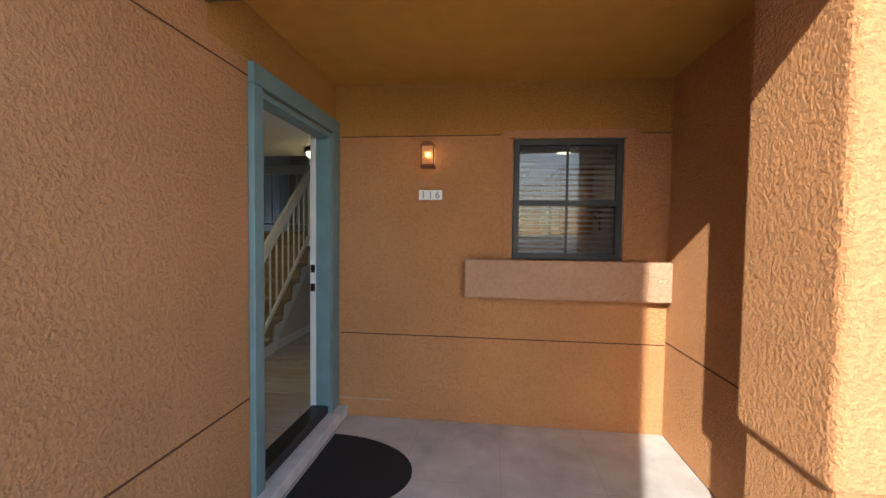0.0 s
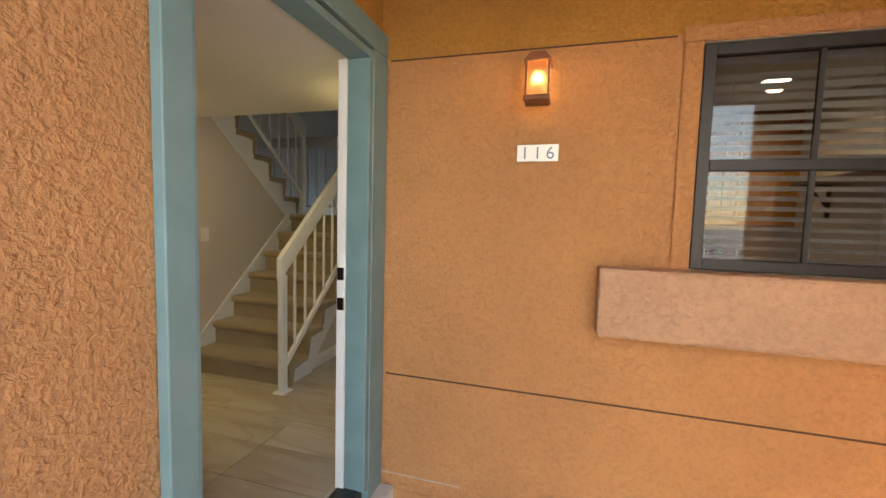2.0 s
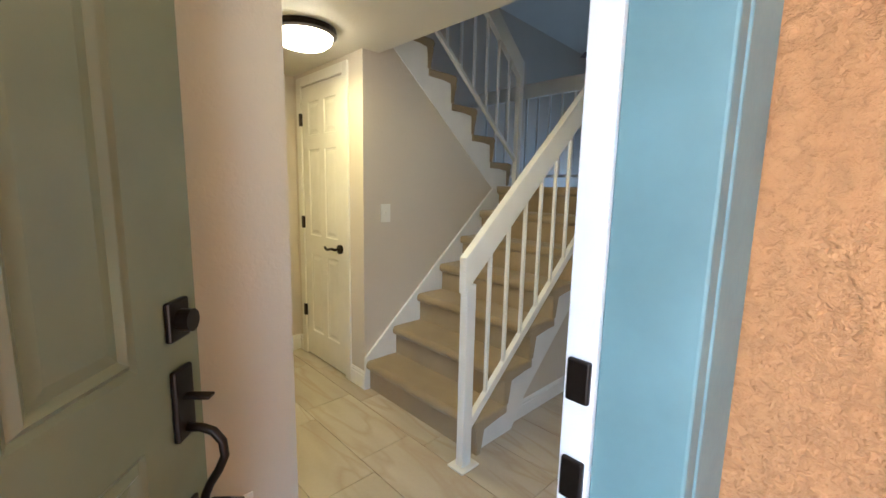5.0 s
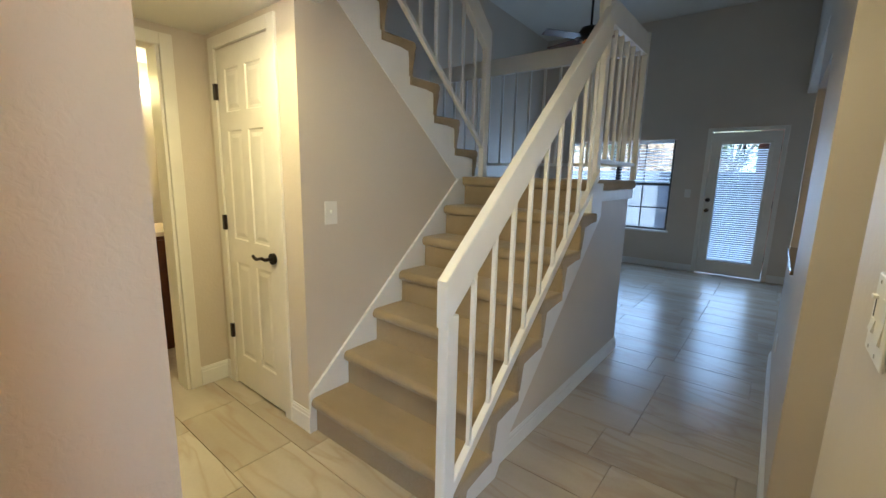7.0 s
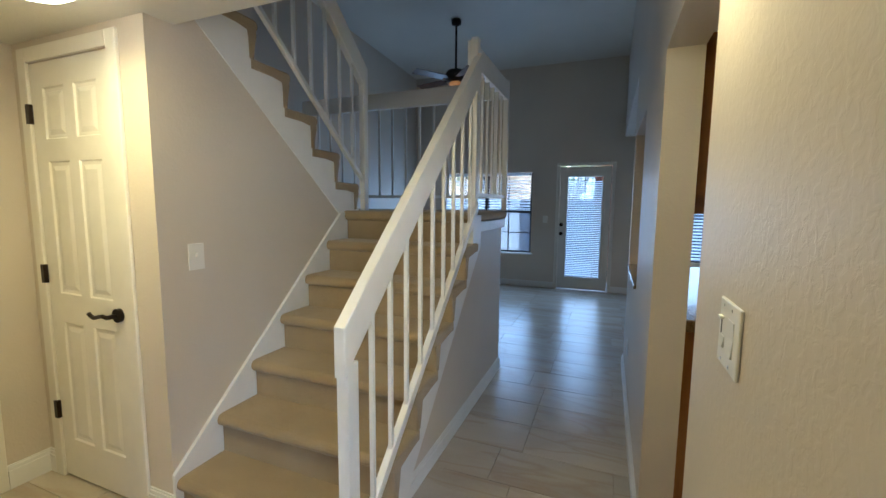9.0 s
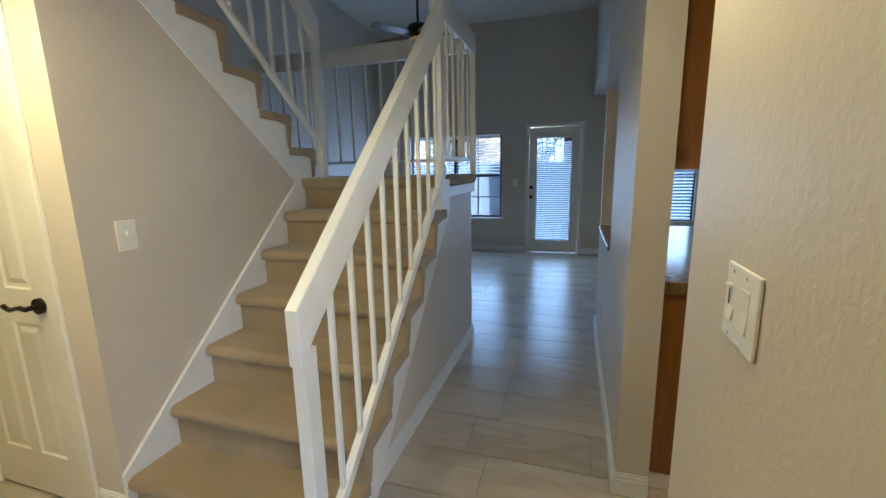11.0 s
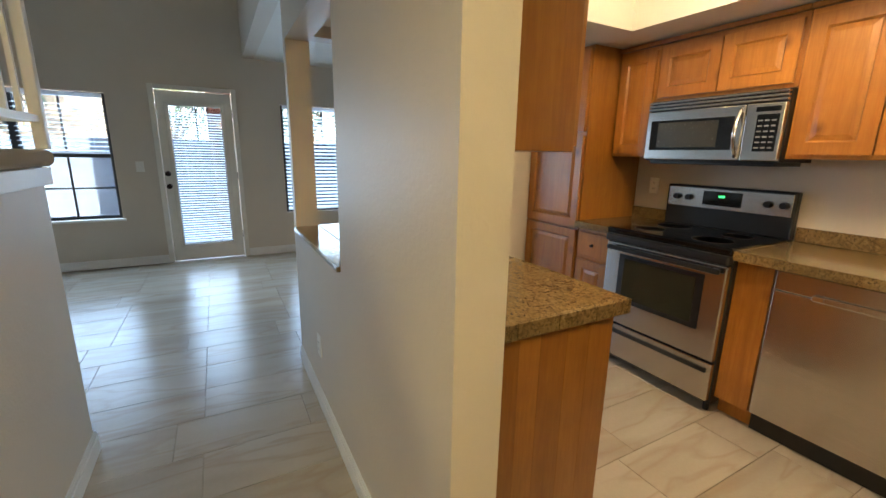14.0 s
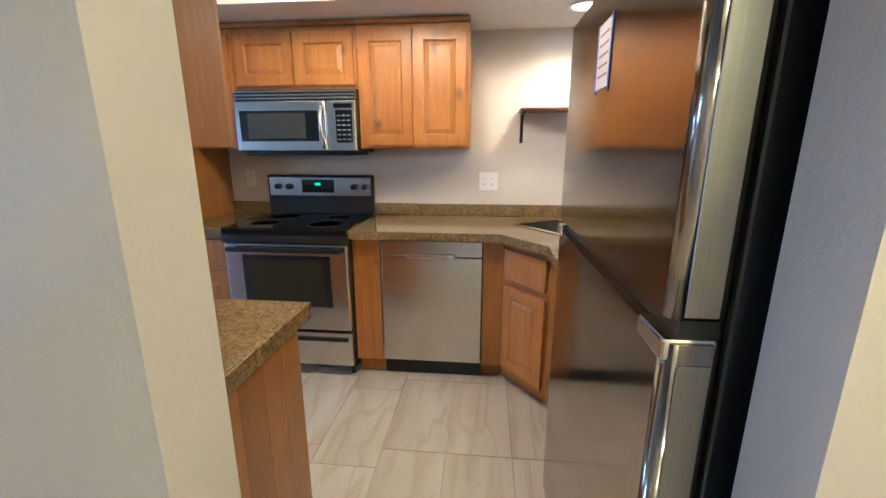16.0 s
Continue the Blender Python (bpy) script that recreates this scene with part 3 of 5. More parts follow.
RX = -1.873
part("newel", boxed(RX - 0.022, RX + 0.022, 3.83, 3.89, 0, 0.90, bev=0.004), WHITE, rail)
part("newel_foot", boxed(RX - 0.05, RX + 0.05, 3.80, 3.92, 0, 0.010, bev=0.003), WHITE, rail)
part("handrail", board(bmesh.new(), (3.818, 1.024), (5.20, 1.024 + 1.382 * 0.905), RX - 0.021, RX + 0.021, 0.162), WHITE, rail)
part("bottom_rail", board(bmesh.new(), (3.89, 0.235), (5.20, 0.235 + 1.31 * 0.90), RX - 0.016, RX + 0.016, 0.055), WHITE, rail)
for i in range(9):
    y = 4.005 + 0.1335 * i
    z0, z1 = 0.235 + (y - 3.89) * 0.90 - 0.02, 1.024 + (y - 3.818) * 0.905 - 0.14
    part("baluster", boxed(RX - 0.008, RX + 0.008, y - 0.008, y + 0.008, z0, z1), WHITE, rail)
LT = RISE * 7 + 1.03
RL = -1.930
part("post", boxed(RX - 0.040, RX + 0.003, 5.175, 5.230, RISE * 7, LT - 0.02, bev=0.005), WHITE, rail)
part("post", boxed(RL - 0.020, RL + 0.020, 6.13, 6.17, RISE * 7, LT, bev=0.005), WHITE, rail)
part("handrail", boxed(RL - 0.019, RL + 0.019, 5.225, 6.128, LT - 0.155, LT - 0.015, bev=0.005), WHITE, rail)
part("bottom_rail", boxed(RL - 0.010, RL + 0.010, 5.225, 6.13, RISE * 7 + 0.10, RISE * 7 + 0.125), WHITE, rail)
for i in range(6):
    y = 5.235 + 0.885 * (i + 1) / 7
    part("baluster", boxed(RL - 0.008, RL + 0.008, y - 0.008, y + 0.008, RISE * 7 + 0.11, LT - 0.13), WHITE, rail)
grail = thing("landing_railing", (-2.9, 6.15, RISE * 7), "white painted guard railing along the landing", "railing")
part("handrail", boxed(-3.95, RL - 0.020, 6.128, 6.172, LT - 0.14, LT, bev=0.005), WHITE, grail)
part("bottom_rail", boxed(-3.95, RL - 0.020, 6.138, 6.162, RISE * 7 + 0.10, RISE * 7 + 0.125), WHITE, grail)
for i in range(14):
    x = RX - 0.15 - 0.1345 * i
    part("baluster", boxed(x - 0.009, x + 0.009, 6.141, 6.159, RISE * 7 + 0.11, LT - 0.12), WHITE, grail)
urail = thing("upper_railing", (-2.79, 5.2, RISE * 7), "white painted railing of the upper flight", "railing")
UX = -2.808
part("post", boxed(UX - 0.022, UX + 0.022, 5.405, 5.46, RISE * 7, 2.36, bev=0.005), WHITE, urail)
part("handrail", board(bmesh.new(), (5.46, 2.36), (3.70, 2.36 + 1.76 * 0.862), UX - 0.024, UX + 0.024, 0.165), WHITE, urail)
part("bottom_rail", board(bmesh.new(), (5.40, 1.60), (3.70, 1.60 + 1.70 * 0.862), UX - 0.014, UX + 0.014, 0.04), WHITE, urail)
for i in range(10):
    y = 5.29 - 0.14 * i
    part("baluster", boxed(UX - 0.009, UX + 0.009, y - 0.009, y + 0.009, 1.58 + (5.40 - y) * 0.862, 2.22 + (5.46 - y) * 0.862), WHITE, urail)

# ---- front door ----
trim = thing("front_door_frame", (-0.77, 2.6, -0.06), "teal painted front door frame", "door frame", kind="structure")
part("casing", boxed(-0.788, -0.752, 2.003, 2.088, -0.146, 2.125, bev=0.004), TEAL, trim)
part("casing", boxed(-0.788, -0.752, 3.06, 3.212, -0.066, 2.125, bev=0.004), TEAL, trim)
part("casing", boxed(-0.788, -0.752, 2.003, 3.212, 2.128, 2.235, bev=0.004), TEAL, trim)
part("jamb", boxed(-0.868, -0.754, 3.02, 3.058, 0.0, 2.07, bev=0.004), TEAL, trim)
part("jamb", boxed(-0.868, -0.755, 2.078, 2.098, 0.0, 2.07, bev=0.004), TEAL, trim)
part("jamb", boxed(-0.868, -0.755, 2.078, 3.058, 2.072, 2.104), TEAL, trim)
part("jamb_edge", boxed(-0.912, -0.868, 3.012, 3.056, 0.0, 2.07, bev=0.003), WHITE, trim, "white inner edge of the door frame")
for z in (1.075, 0.93):
    part("strike_plate", boxed(-0.905, -0.872, 3.004, 3.014, z - 0.03, z + 0.03, bev=0.003), BRONZE, trim)

DW = 0.91
ddir = Vector((-math.sin(radians(48)), math.cos(radians(48)), 0))
hinge_at = Vector((-0.880, 2.100, 0.012))
leafm = plane_matrix(hinge_at, ddir, (0, 0, 1))
fdoor = thing("front_door", hinge_at, "sage green panelled front door standing ajar", "door")
holes = [(a, b, c, d) for a, b in ((0.172, 0.385), (0.527, 0.738)) for c, d in ((0.21, 0.87), (1.01, 1.60))]
front = leafm @ Matrix.Translation((0, 0, 0.0))
part("leaf", panel_front(bmesh.new(), front, DW, 2.045, 0.044, holes, [(0.010, 0.006), (0.022, -0.004), (0.034, 0.004), (0.055, 0.0)]), SAGE, fdoor)


def on_leaf(u, v, w):
    return leafm @ Vector((u, v, w))


lock = part("deadbolt", box(bmesh.new(), DW - 0.10, DW - 0.04, 1.03, 1.105, 0.0, 0.012, bev=0.004, m=leafm), BRONZE, fdoor, "dark bronze deadbolt")
part("bolt_knob", rodded(on_leaf(DW - 0.07, 1.067, 0.01), on_leaf(DW - 0.07, 1.067, 0.035), 0.021, 20), BRONZE, lock)
hs = part("handle_set", box(bmesh.new(), DW - 0.098, DW - 0.042, 0.835, 0.975, 0.0, 0.012, bev=0.004, m=leafm), BRONZE, fdoor, "dark bronze handle set")
grip = [(0.855, 0.008), (0.854, 0.035), (0.846, 0.058), (0.825, 0.074), (0.795, 0.077), (0.765, 0.064), (0.738, 0.047), (0.712, 0.035), (0.692, 0.031), (0.680, 0.022), (0.674, 0.008)]
bm = tube(bmesh.new(), [on_leaf(DW - 0.07, v, w) for v, w in grip], 0.0085)
part("pull", bm, BRONZE, hs)
part("thumb_latch", box(bmesh.new(), DW - 0.082, DW - 0.058, 0.915, 0.922, 0.0, 0.06, bev=0.003, m=leafm), BRONZE, hs)
part("foot_plate", box(bmesh.new(), DW - 0.092, DW - 0.048, 0.615, 0.70, 0.0, 0.010, bev=0.004, m=leafm), BRONZE, hs)
part("peephole", rodded(on_leaf(0.452, 1.56, -0.002), on_leaf(0.452, 1.56, 0.006), 0.014, 16), plain("pale_brass", (0.45, 0.42, 0.33), 0.3, 0.9), fdoor)
for a in (0.180, 0.532):
    lt = part("light_frame", box(bmesh.new(), a, a + 0.20, 1.725, 1.945, 0.0, 0.014, bev=0.006, m=leafm), SAGE, fdoor)
    part("pane", box(bmesh.new(), a + 0.028, a + 0.172, 1.752, 1.918, 0.0145, 0.0165, m=leafm), plain("frosted_light", (0.7, 0.68, 0.6), 0.3) if a < 0.3 else bpy.data.materials["frosted_light"], lt, "pale frosted glass")
box_at = on_leaf(DW - 0.07, 0.68, 0.05)
lockbox = thing("key_lockbox", box_at, "black key lockbox hanging from the front door handle", "lockbox")
bx = Matrix.Translation(box_at) @ Matrix.Rotation(math.atan2(ddir.y, ddir.x), 4, "Z") @ Matrix.Rotation(radians(38), 4, "Y")
part("box_body", box(bmesh.new(), 0.015, 0.095, -0.022, 0.022, -0.045, 0.02, bev=0.006, m=bx), BLACK, lockbox)
sh = [(0.02, 0.008), (-0.02, 0.010), (-0.038, 0.004), (-0.045, -0.010), (-0.038, -0.024), (-0.02, -0.030), (0.02, -0.030)]
bm = tube(bmesh.new(), [bx @ Vector((a, 0, c)) for a, c in sh], 0.0045, 10)
part("shackle", bm, CHROME, lockbox, "shiny steel shackle")
part("dial", box(bmesh.new(), 0.045, 0.065, 0.0225, 0.0245, -0.03, 0.005, m=bx), plain("red_mark", (0.35, 0.05, 0.05), 0.5), lockbox)

# ---- porch things ----
lantern = thing("wall_lantern", (-0.015, FRONT, 1.97), "lit copper box lantern with amber glass on the porch wall", "wall lamp")
COPPER = plain("aged_copper", (0.20, 0.075, 0.035), 0.45, 0.7, vary=0.2)
part("back_plate", boxed(-0.045, 0.015, 3.205, 3.221, 1.90, 2.05, bev=0.004), COPPER, lantern)
part("arm", boxed(-0.025, -0.005, 3.10, 3.206, 2.035, 2.052, bev=0.004), COPPER, lantern)
bm = prism(bmesh.new(), [(-0.072, 2.012), (0.042, 2.012), (0.014, 2.045), (-0.044, 2.045)], "y", 3.048, 3.162)
part("cap", bm, COPPER, lantern)
for dx in (-0.064, 0.028):
    for y in (3.056, 3.146):
        part("post", boxed(dx, dx + 0.008, y, y + 0.008, 1.872, 2.012), COPPER, lantern)
part("base", boxed(-0.070, 0.040, 3.050, 3.160, 1.850, 1.876, bev=0.009), COPPER, lantern)
for a, b, c, d in ((-0.056, 0.026, 3.058, 3.061), (-0.056, 0.026, 3.149, 3.152), (-0.063, -0.060, 3.065, 3.145), (0.031, 0.034, 3.065, 3.145)):
    part("pane", boxed(a, b, c, d, 1.877, 2.011), AMBER, lantern, "amber glass").visible_shadow = False
bm = bmesh.new()
bmesh.ops.create_uvsphere(bm, u_segments=12, v_segments=8, radius=0.020, matrix=Matrix.Translation((-0.015, 3.105, 1.955)))
part("bulb", bm, BULB, lantern, "lit warm bulb", smooth=True).visible_shadow = False
part("bulb_holder", boxed(-0.025, -0.005, 3.095, 3.115, 1.878, 1.934, bev=0.003), COPPER, lantern)
sign = thing("number_sign", (-0.01, FRONT, 1.66), "white ceramic house number sign reading 116", "house number")
part("plate", boxed(-0.103, 0.082, 3.206, 3.2195, 1.620, 1.697, bev=0.004), plain("glazed_white", (0.78, 0.77, 0.74), 0.25, vary=0.03), sign)
DIGIT = plain("faded_blue_glaze", (0.13, 0.19, 0.29), 0.35)
for i, ch in enumerate("116"):
    cu = bpy.data.curves.new("digit", "FONT")
    cu.body, cu.size, cu.extrude, cu.align_x = ch, 0.078, 0.0015, "CENTER"
    tmp = bpy.data.objects.new("digit", cu)
    scene.collection.objects.link(tmp)
    bpy.context.view_layer.update()
    me = bpy.data.meshes.new_from_object(tmp.evaluated_get(bpy.context.evaluated_depsgraph_get()))
    bpy.data.objects.remove(tmp)
    bm = bmesh.new()
    bm.from_mesh(me)
    bmesh.ops.transform(bm, matrix=Matrix.Translation((-0.066 + 0.056 * i, 3.2045, 1.632)) @ Matrix.Rotation(radians(90), 4, "X"), verts=bm.verts)
    part("digit", bm, DIGIT, sign)
mat_thing = prism(bmesh.new(), [(-0.655, 1.99), (-0.655, 2.87)] + [(-0.655 + 0.66 * math.sin(math.pi * i / 24), 2.43 + 0.44 * math.cos(math.pi * i / 24)) for i in range(1, 24)], "z", -0.1455, -0.134)
alone("doormat", mat_thing, RUBBER, "black half-round rubber doormat on the porch", "doormat")
GROOVE = plain("dark_joint", (0.10, 0.045, 0.02), 0.9)
j = thing("stucco_joints", (0, FRONT, 0.54), "dark control joints in the stucco", "trim", kind="structure")
part("joint", boxed(-0.74, 1.775, 3.2165, 3.2205, 0.533, 0.541), GROOVE, j)
part("joint", boxed(-0.74, 0.53, 3.2165, 3.2205, 2.117, 2.124), GROOVE, j)
part("joint", boxed(1.56, 1.775, 3.2165, 3.2205, 2.117, 2.124), GROOVE, j)
part("joint", boxed(-0.7905, -0.7865, -4.2, 2.07, 0.470, 0.478), GROOVE, j)
part("joint", boxed(-0.7905, -0.7865, -4.2, 2.07, 2.157, 2.164), GROOVE, j)
part("joint", boxed(1.7765, 1.7805, -0.4, 3.21, 0.560, 0.569), GROOVE, j)
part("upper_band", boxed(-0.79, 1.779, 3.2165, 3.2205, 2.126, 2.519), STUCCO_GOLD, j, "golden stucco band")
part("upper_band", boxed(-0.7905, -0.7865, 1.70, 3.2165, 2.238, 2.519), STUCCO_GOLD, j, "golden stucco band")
part("base_band", boxed(-0.74, 1.775, 3.212, 3.2205, -0.146, -0.085, bev=0.003), STUCCO, j)
wb = thing("window_band", (1.04, FRONT, 2.1), "raised stucco band round the porch window", "trim", kind="structure")
part("band", boxed(0.555, 1.525, 3.206, 3.2205, 2.092, 2.155, bev=0.006), STUCCO, wb)
part("band", boxed(0.555, 0.628, 3.206, 3.2205, 1.167, 2.090, bev=0.006), STUCCO, wb)
part("band", boxed(1.452, 1.525, 3.206, 3.2205, 1.167, 2.090, bev=0.006), STUCCO, wb)


def blind(name, x0, x1, y, z0, z1, tilt, label, pitch=0.048, material=SLAT, headrail=True, half=0.022):
    ob = thing(name, ((x0 + x1) / 2, y, z0), label, "window blind", "window blinds")
    if headrail:
        part("head_rail", boxed(x0, x1, y - 0.02, y + 0.02, z1 - 0.045, z1, bev=0.003), material, ob)
    part("bottom_bar", boxed(x0, x1, y - min(0.014, half), y + min(0.014, half), z0, z0 + 0.016, bev=0.003), material, ob)
    n = int((z1 - z0 - 0.07) / pitch)
    first = None
    for i in range(n):
        z = z0 + 0.03 + pitch * i
        if first is None:
            bm = bmesh.new()
            box(bm, x0 + 0.004, x1 - 0.004, -half, half, -0.0013, 0.0013, m=Matrix.Rotation(tilt, 4, "X"))
            first = part("slat", bm, material, ob)
            first.location = (0, y, z)
        else:
            s = first.copy()
            scene.collection.objects.link(s)
            s.location = (0, y, z)
    for x in (x0 + 0.12, x1 - 0.12):
        part("ladder_cord", boxed(x - 0.0012, x + 0.0012, y - half - 0.002, y - half, z0 + 0.01, z1 - 0.04), material, ob)
    return ob


def window(name, x0, x1, y, z0, z1, label, bars_x=(), bars_z=(), rail_z=None, sash=DARKFRAME, w=0.035, deep=0.05):
    ob = thing(name, ((x0 + x1) / 2, y, z0), label, "window", kind="structure")
    for a, b, c, d in ((x0, x0 + w, z0, z1), (x1 - w, x1, z0, z1), (x0 + w, x1 - w, z0, z0 + w), (x0 + w, x1 - w, z1 - w, z1)):
        part("window_frame", boxed(a, b, y, y + deep, c, d, bev=0.003), sash, ob)
    if rail_z:
        part("meeting_rail", boxed(x0 + w, x1 - w, y - 0.006, y + deep - 0.004, rail_z - 0.022, rail_z + 0.022, bev=0.003), sash, ob)
    for x in bars_x:
        part("muntin", boxed(x - 0.009, x + 0.009, y + 0.012, y + 0.03, z0 + w, z1 - w), sash, ob)
    for z in bars_z:
        part("muntin", boxed(x0 + w, x1 - w, y + 0.012, y + 0.03, z - 0.008, z + 0.008), sash, ob)
    g = part("pane", boxed(x0 + w, x1 - w, y + 0.018, y + 0.023, z0 + w, z1 - w), GREYGLASS if y < 5 else BLUEGLASS, ob)
    g.visible_shadow = False
    return ob


window("window_1", 0.635, 1.445, 3.228, 1.170, 2.086, "dark framed sash window beside the porch", bars_x=(1.04,), rail_z=1.60, w=0.045)
blind("window_blind", 0.65, 1.43, 3.335, 1.19, 2.07, radians(-20), "white slatted blind behind the porch window", pitch=0.042)

# ---- closet door, bathroom doorway, back door ----


def casing(ob, axis, at, u0, u1, top, out, w=0.065, t=0.016):
    for a, b, c, d in ((u0 - w, u0, 0.0, top + w), (u1, u1 + w, 0.0, top + w), (u0, u1, top, top + w)):
        if axis == "y":
            part("casing", boxed(a, b, at, at + out * t, c, d, bev=0.004), DOORWHITE, ob)
        else:
            part("casing", boxed(at, at + out * t, a, b, c, d, bev=0.004), DOORWHITE, ob)


cdoor = thing("closet_door", (-3.355, 3.93, 0), "white six-panel closet door, shut", "door")
casing(cdoor, "y", 3.93, -3.65, -3.06, 2.03, -1)
holes = [(a * 0.584, b * 0.584, c * 2.01, d * 2.01) for a, b, c, d in SIX]
cm = plane_matrix((-3.647, 3.926, 0.014), (1, 0, 0), (0, 0, 1))
part("leaf", panel_front(bmesh.new(), cm, 0.584, 2.01, 0.035, holes, PANEL), DOORWHITE, cdoor)
for z in (0.36, 1.05, 1.80):
    part("hinge", boxed(-3.668, -3.640, 3.908, 3.927, z - 0.045, z + 0.045, bev=0.002), BRONZE, cdoor)


def lever(parent, x, y, z, towards):
    h = part("handle", rodded((x, y, z), (x, y - 0.016, z), 0.031, 20), BRONZE, parent, "dark bronze lever handle")
    bm = bmesh.new()
    rod(bm, (x, y - 0.012, z), (x, y - 0.055, z), 0.010, 12)
    pts = [(0, 0), (0.03, 0.004), (0.06, -0.002), (0.09, -0.010), (0.118, -0.002), (0.128, 0.006)]
    part("spindle", bm, BRONZE, h)
    part("lever", tube(bmesh.new(), [(x + towards * a, y - 0.052, z + c) for a, c in pts], 0.009), BRONZE, h)


lever(cdoor, -3.115, 3.926, 0.90, -1)
bdoorway = thing("bathroom_doorway", (-3.78, 3.4, 0), "white cased open bathroom doorway", "door frame", kind="structure")
casing(bdoorway, "x", -3.78, 3.10, 3.69, 2.02, 1)
part("jamb", boxed(-3.925, -3.775, 3.672, 3.688, 0, 2.02, bev=0.002), DOORWHITE, bdoorway)
vanity = thing("bathroom_vanity", (-4.8, 4.1, 0), "dark wood bathroom vanity with a pale top", "vanity")
DARKWOOD = wood("dark_wood", (0.05, 0.014, 0.006), (0.10, 0.03, 0.012), (0.15, 0.05, 0.02))
part("body", boxed(-5.10, -4.56, 3.55, 4.9, -0.008, 0.87), DARKWOOD, vanity)
part("drawer", boxed(-4.56, -4.545, 3.60, 4.2, 0.62, 0.84, bev=0.004), DARKWOOD, vanity)
part("top", boxed(-5.12, -4.53, 3.52, 4.92, 0.87, 0.905, bev=0.006), plain("cultured_marble", (0.62, 0.52, 0.38), 0.25), vanity)
part("faucet", rodded((-4.72, 3.75, 0.905), (-4.72, 3.75, 1.03), 0.012), BRONZE, vanity)
vl = thing("vanity_light", (-5.4, 3.95, 2.0), "lit bathroom vanity light bar", "wall lamp")
part("bar", boxed(-5.45, -5.36, 3.7, 4.3, 1.98, 2.05, bev=0.01), LAMPGLASS, vl)

bd = thing("back_door", (-1.505, BACK, 0), "white back door with a full glass light and blinds inside", "door")
casing(bd, "y", BACK, -1.90, -1.11, 2.03, -1, w=0.055)
bm = bmesh.new()
gx0, gx1, gz0, gz1 = -1.785, -1.225, 0.20, 1.87
for a, b, c, d in ((-1.895, gx0, 0.012, 2.028), (gx1, -1.115, 0.012, 2.028), (gx0, gx1, 0.012, gz0), (gx0, gx1, gz1, 2.028)):
    box(bm, a, b, BACK + 0.012, BACK + 0.056, c, d)
part("leaf", bm, DOORWHITE, bd)
for a, b, c, d in ((gx0 - 0.03, gx0 + 0.012, gz0 - 0.03, gz1 + 0.03), (gx1 - 0.012, gx1 + 0.03, gz0 - 0.03, gz1 + 0.03), (gx0, gx1, gz0 - 0.03, gz0 + 0.012), (gx0, gx1, gz1 - 0.012, gz1 + 0.03)):
    part("glass_bead", boxed(a, b, BACK + 0.001, BACK + 0.012, c, d, bev=0.004), DOORWHITE, bd)
g = part("pane", boxed(gx0, gx1, BACK + 0.031, BACK + 0.036, gz0, gz1), BLUEGLASS, bd)
g.visible_shadow = False
for z in (0.55, 0.98, 1.42):
    part("muntin", boxed(gx0, gx1, BACK + 0.038, BACK + 0.048, z - 0.009, z + 0.009), DOORWHITE, bd)
part("muntin", boxed(-1.515, -1.497, BACK + 0.0385, BACK + 0.0475, gz0, gz1), DOORWHITE, bd)
for z in (1.08, 0.93):
    part("knob", lathe(bmesh.new(), [(0.030, 0.012), (0.030, -0.002), (0.012, -0.006), (0.012, -0.03), (0.027, -0.034), (0.027, -0.052), (0.018, -0.06)], (-1.855, BACK, z), "y", 18), BRONZE, bd, "dark bronze knob", smooth=True)
for z in (0.3, 1.05, 1.8):
    part("hinge", boxed(-1.117, -1.100, BACK - 0.006, BACK + 0.012, z - 0.045, z + 0.045), BRONZE, bd)
blind("door_blind", gx0 + 0.015, gx1 - 0.015, BACK + 0.015, gz0 + 0.02, gz1 - 0.02, radians(30), "white slatted blind in the back door", pitch=0.030, headrail=False, half=0.0125)
window("window_2", -3.965, -2.355, BACK + 0.05, 0.575, 1.945, "dark framed living room window", bars_x=(-3.56, -2.76), bars_z=(0.92,), rail_z=1.28, w=0.03)
part("mullion", boxed(-3.185, -3.115, BACK + 0.045, BACK + 0.104, 0.60, 1.92), DARKFRAME, bpy.data.objects["window_2"])
part("window_sill", boxed(-4.0, -2.32, BACK - 0.03, BACK + 0.05, 0.545, 0.572, bev=0.004), WHITE, bpy.data.objects["window_2"])
blind("window_blind", -3.93, -3.17, BACK + 0.025, 1.30, 1.94, radians(14), "white slatted blind drawn half up")
blind("window_blind", -3.13, -2.38, BACK + 0.025, 1.30, 1.94, radians(14), "white slatted blind drawn half up")
for k, (a, b) in enumerate(((-0.545, 0.515), (0.905, 1.475))):
    window("window_%d" % (3 + k), a, b, BACK + 0.05, 0.555, 1.945, "dark framed dining window", bars_x=((a + b) / 2,), rail_z=1.28, w=0.03)
    blind("window_blind", a + 0.02, b - 0.02, BACK + 0.025, 0.58, 1.94, radians(30), "white slatted blind drawn down over a dining window")

# ---- small fittings on the walls ----


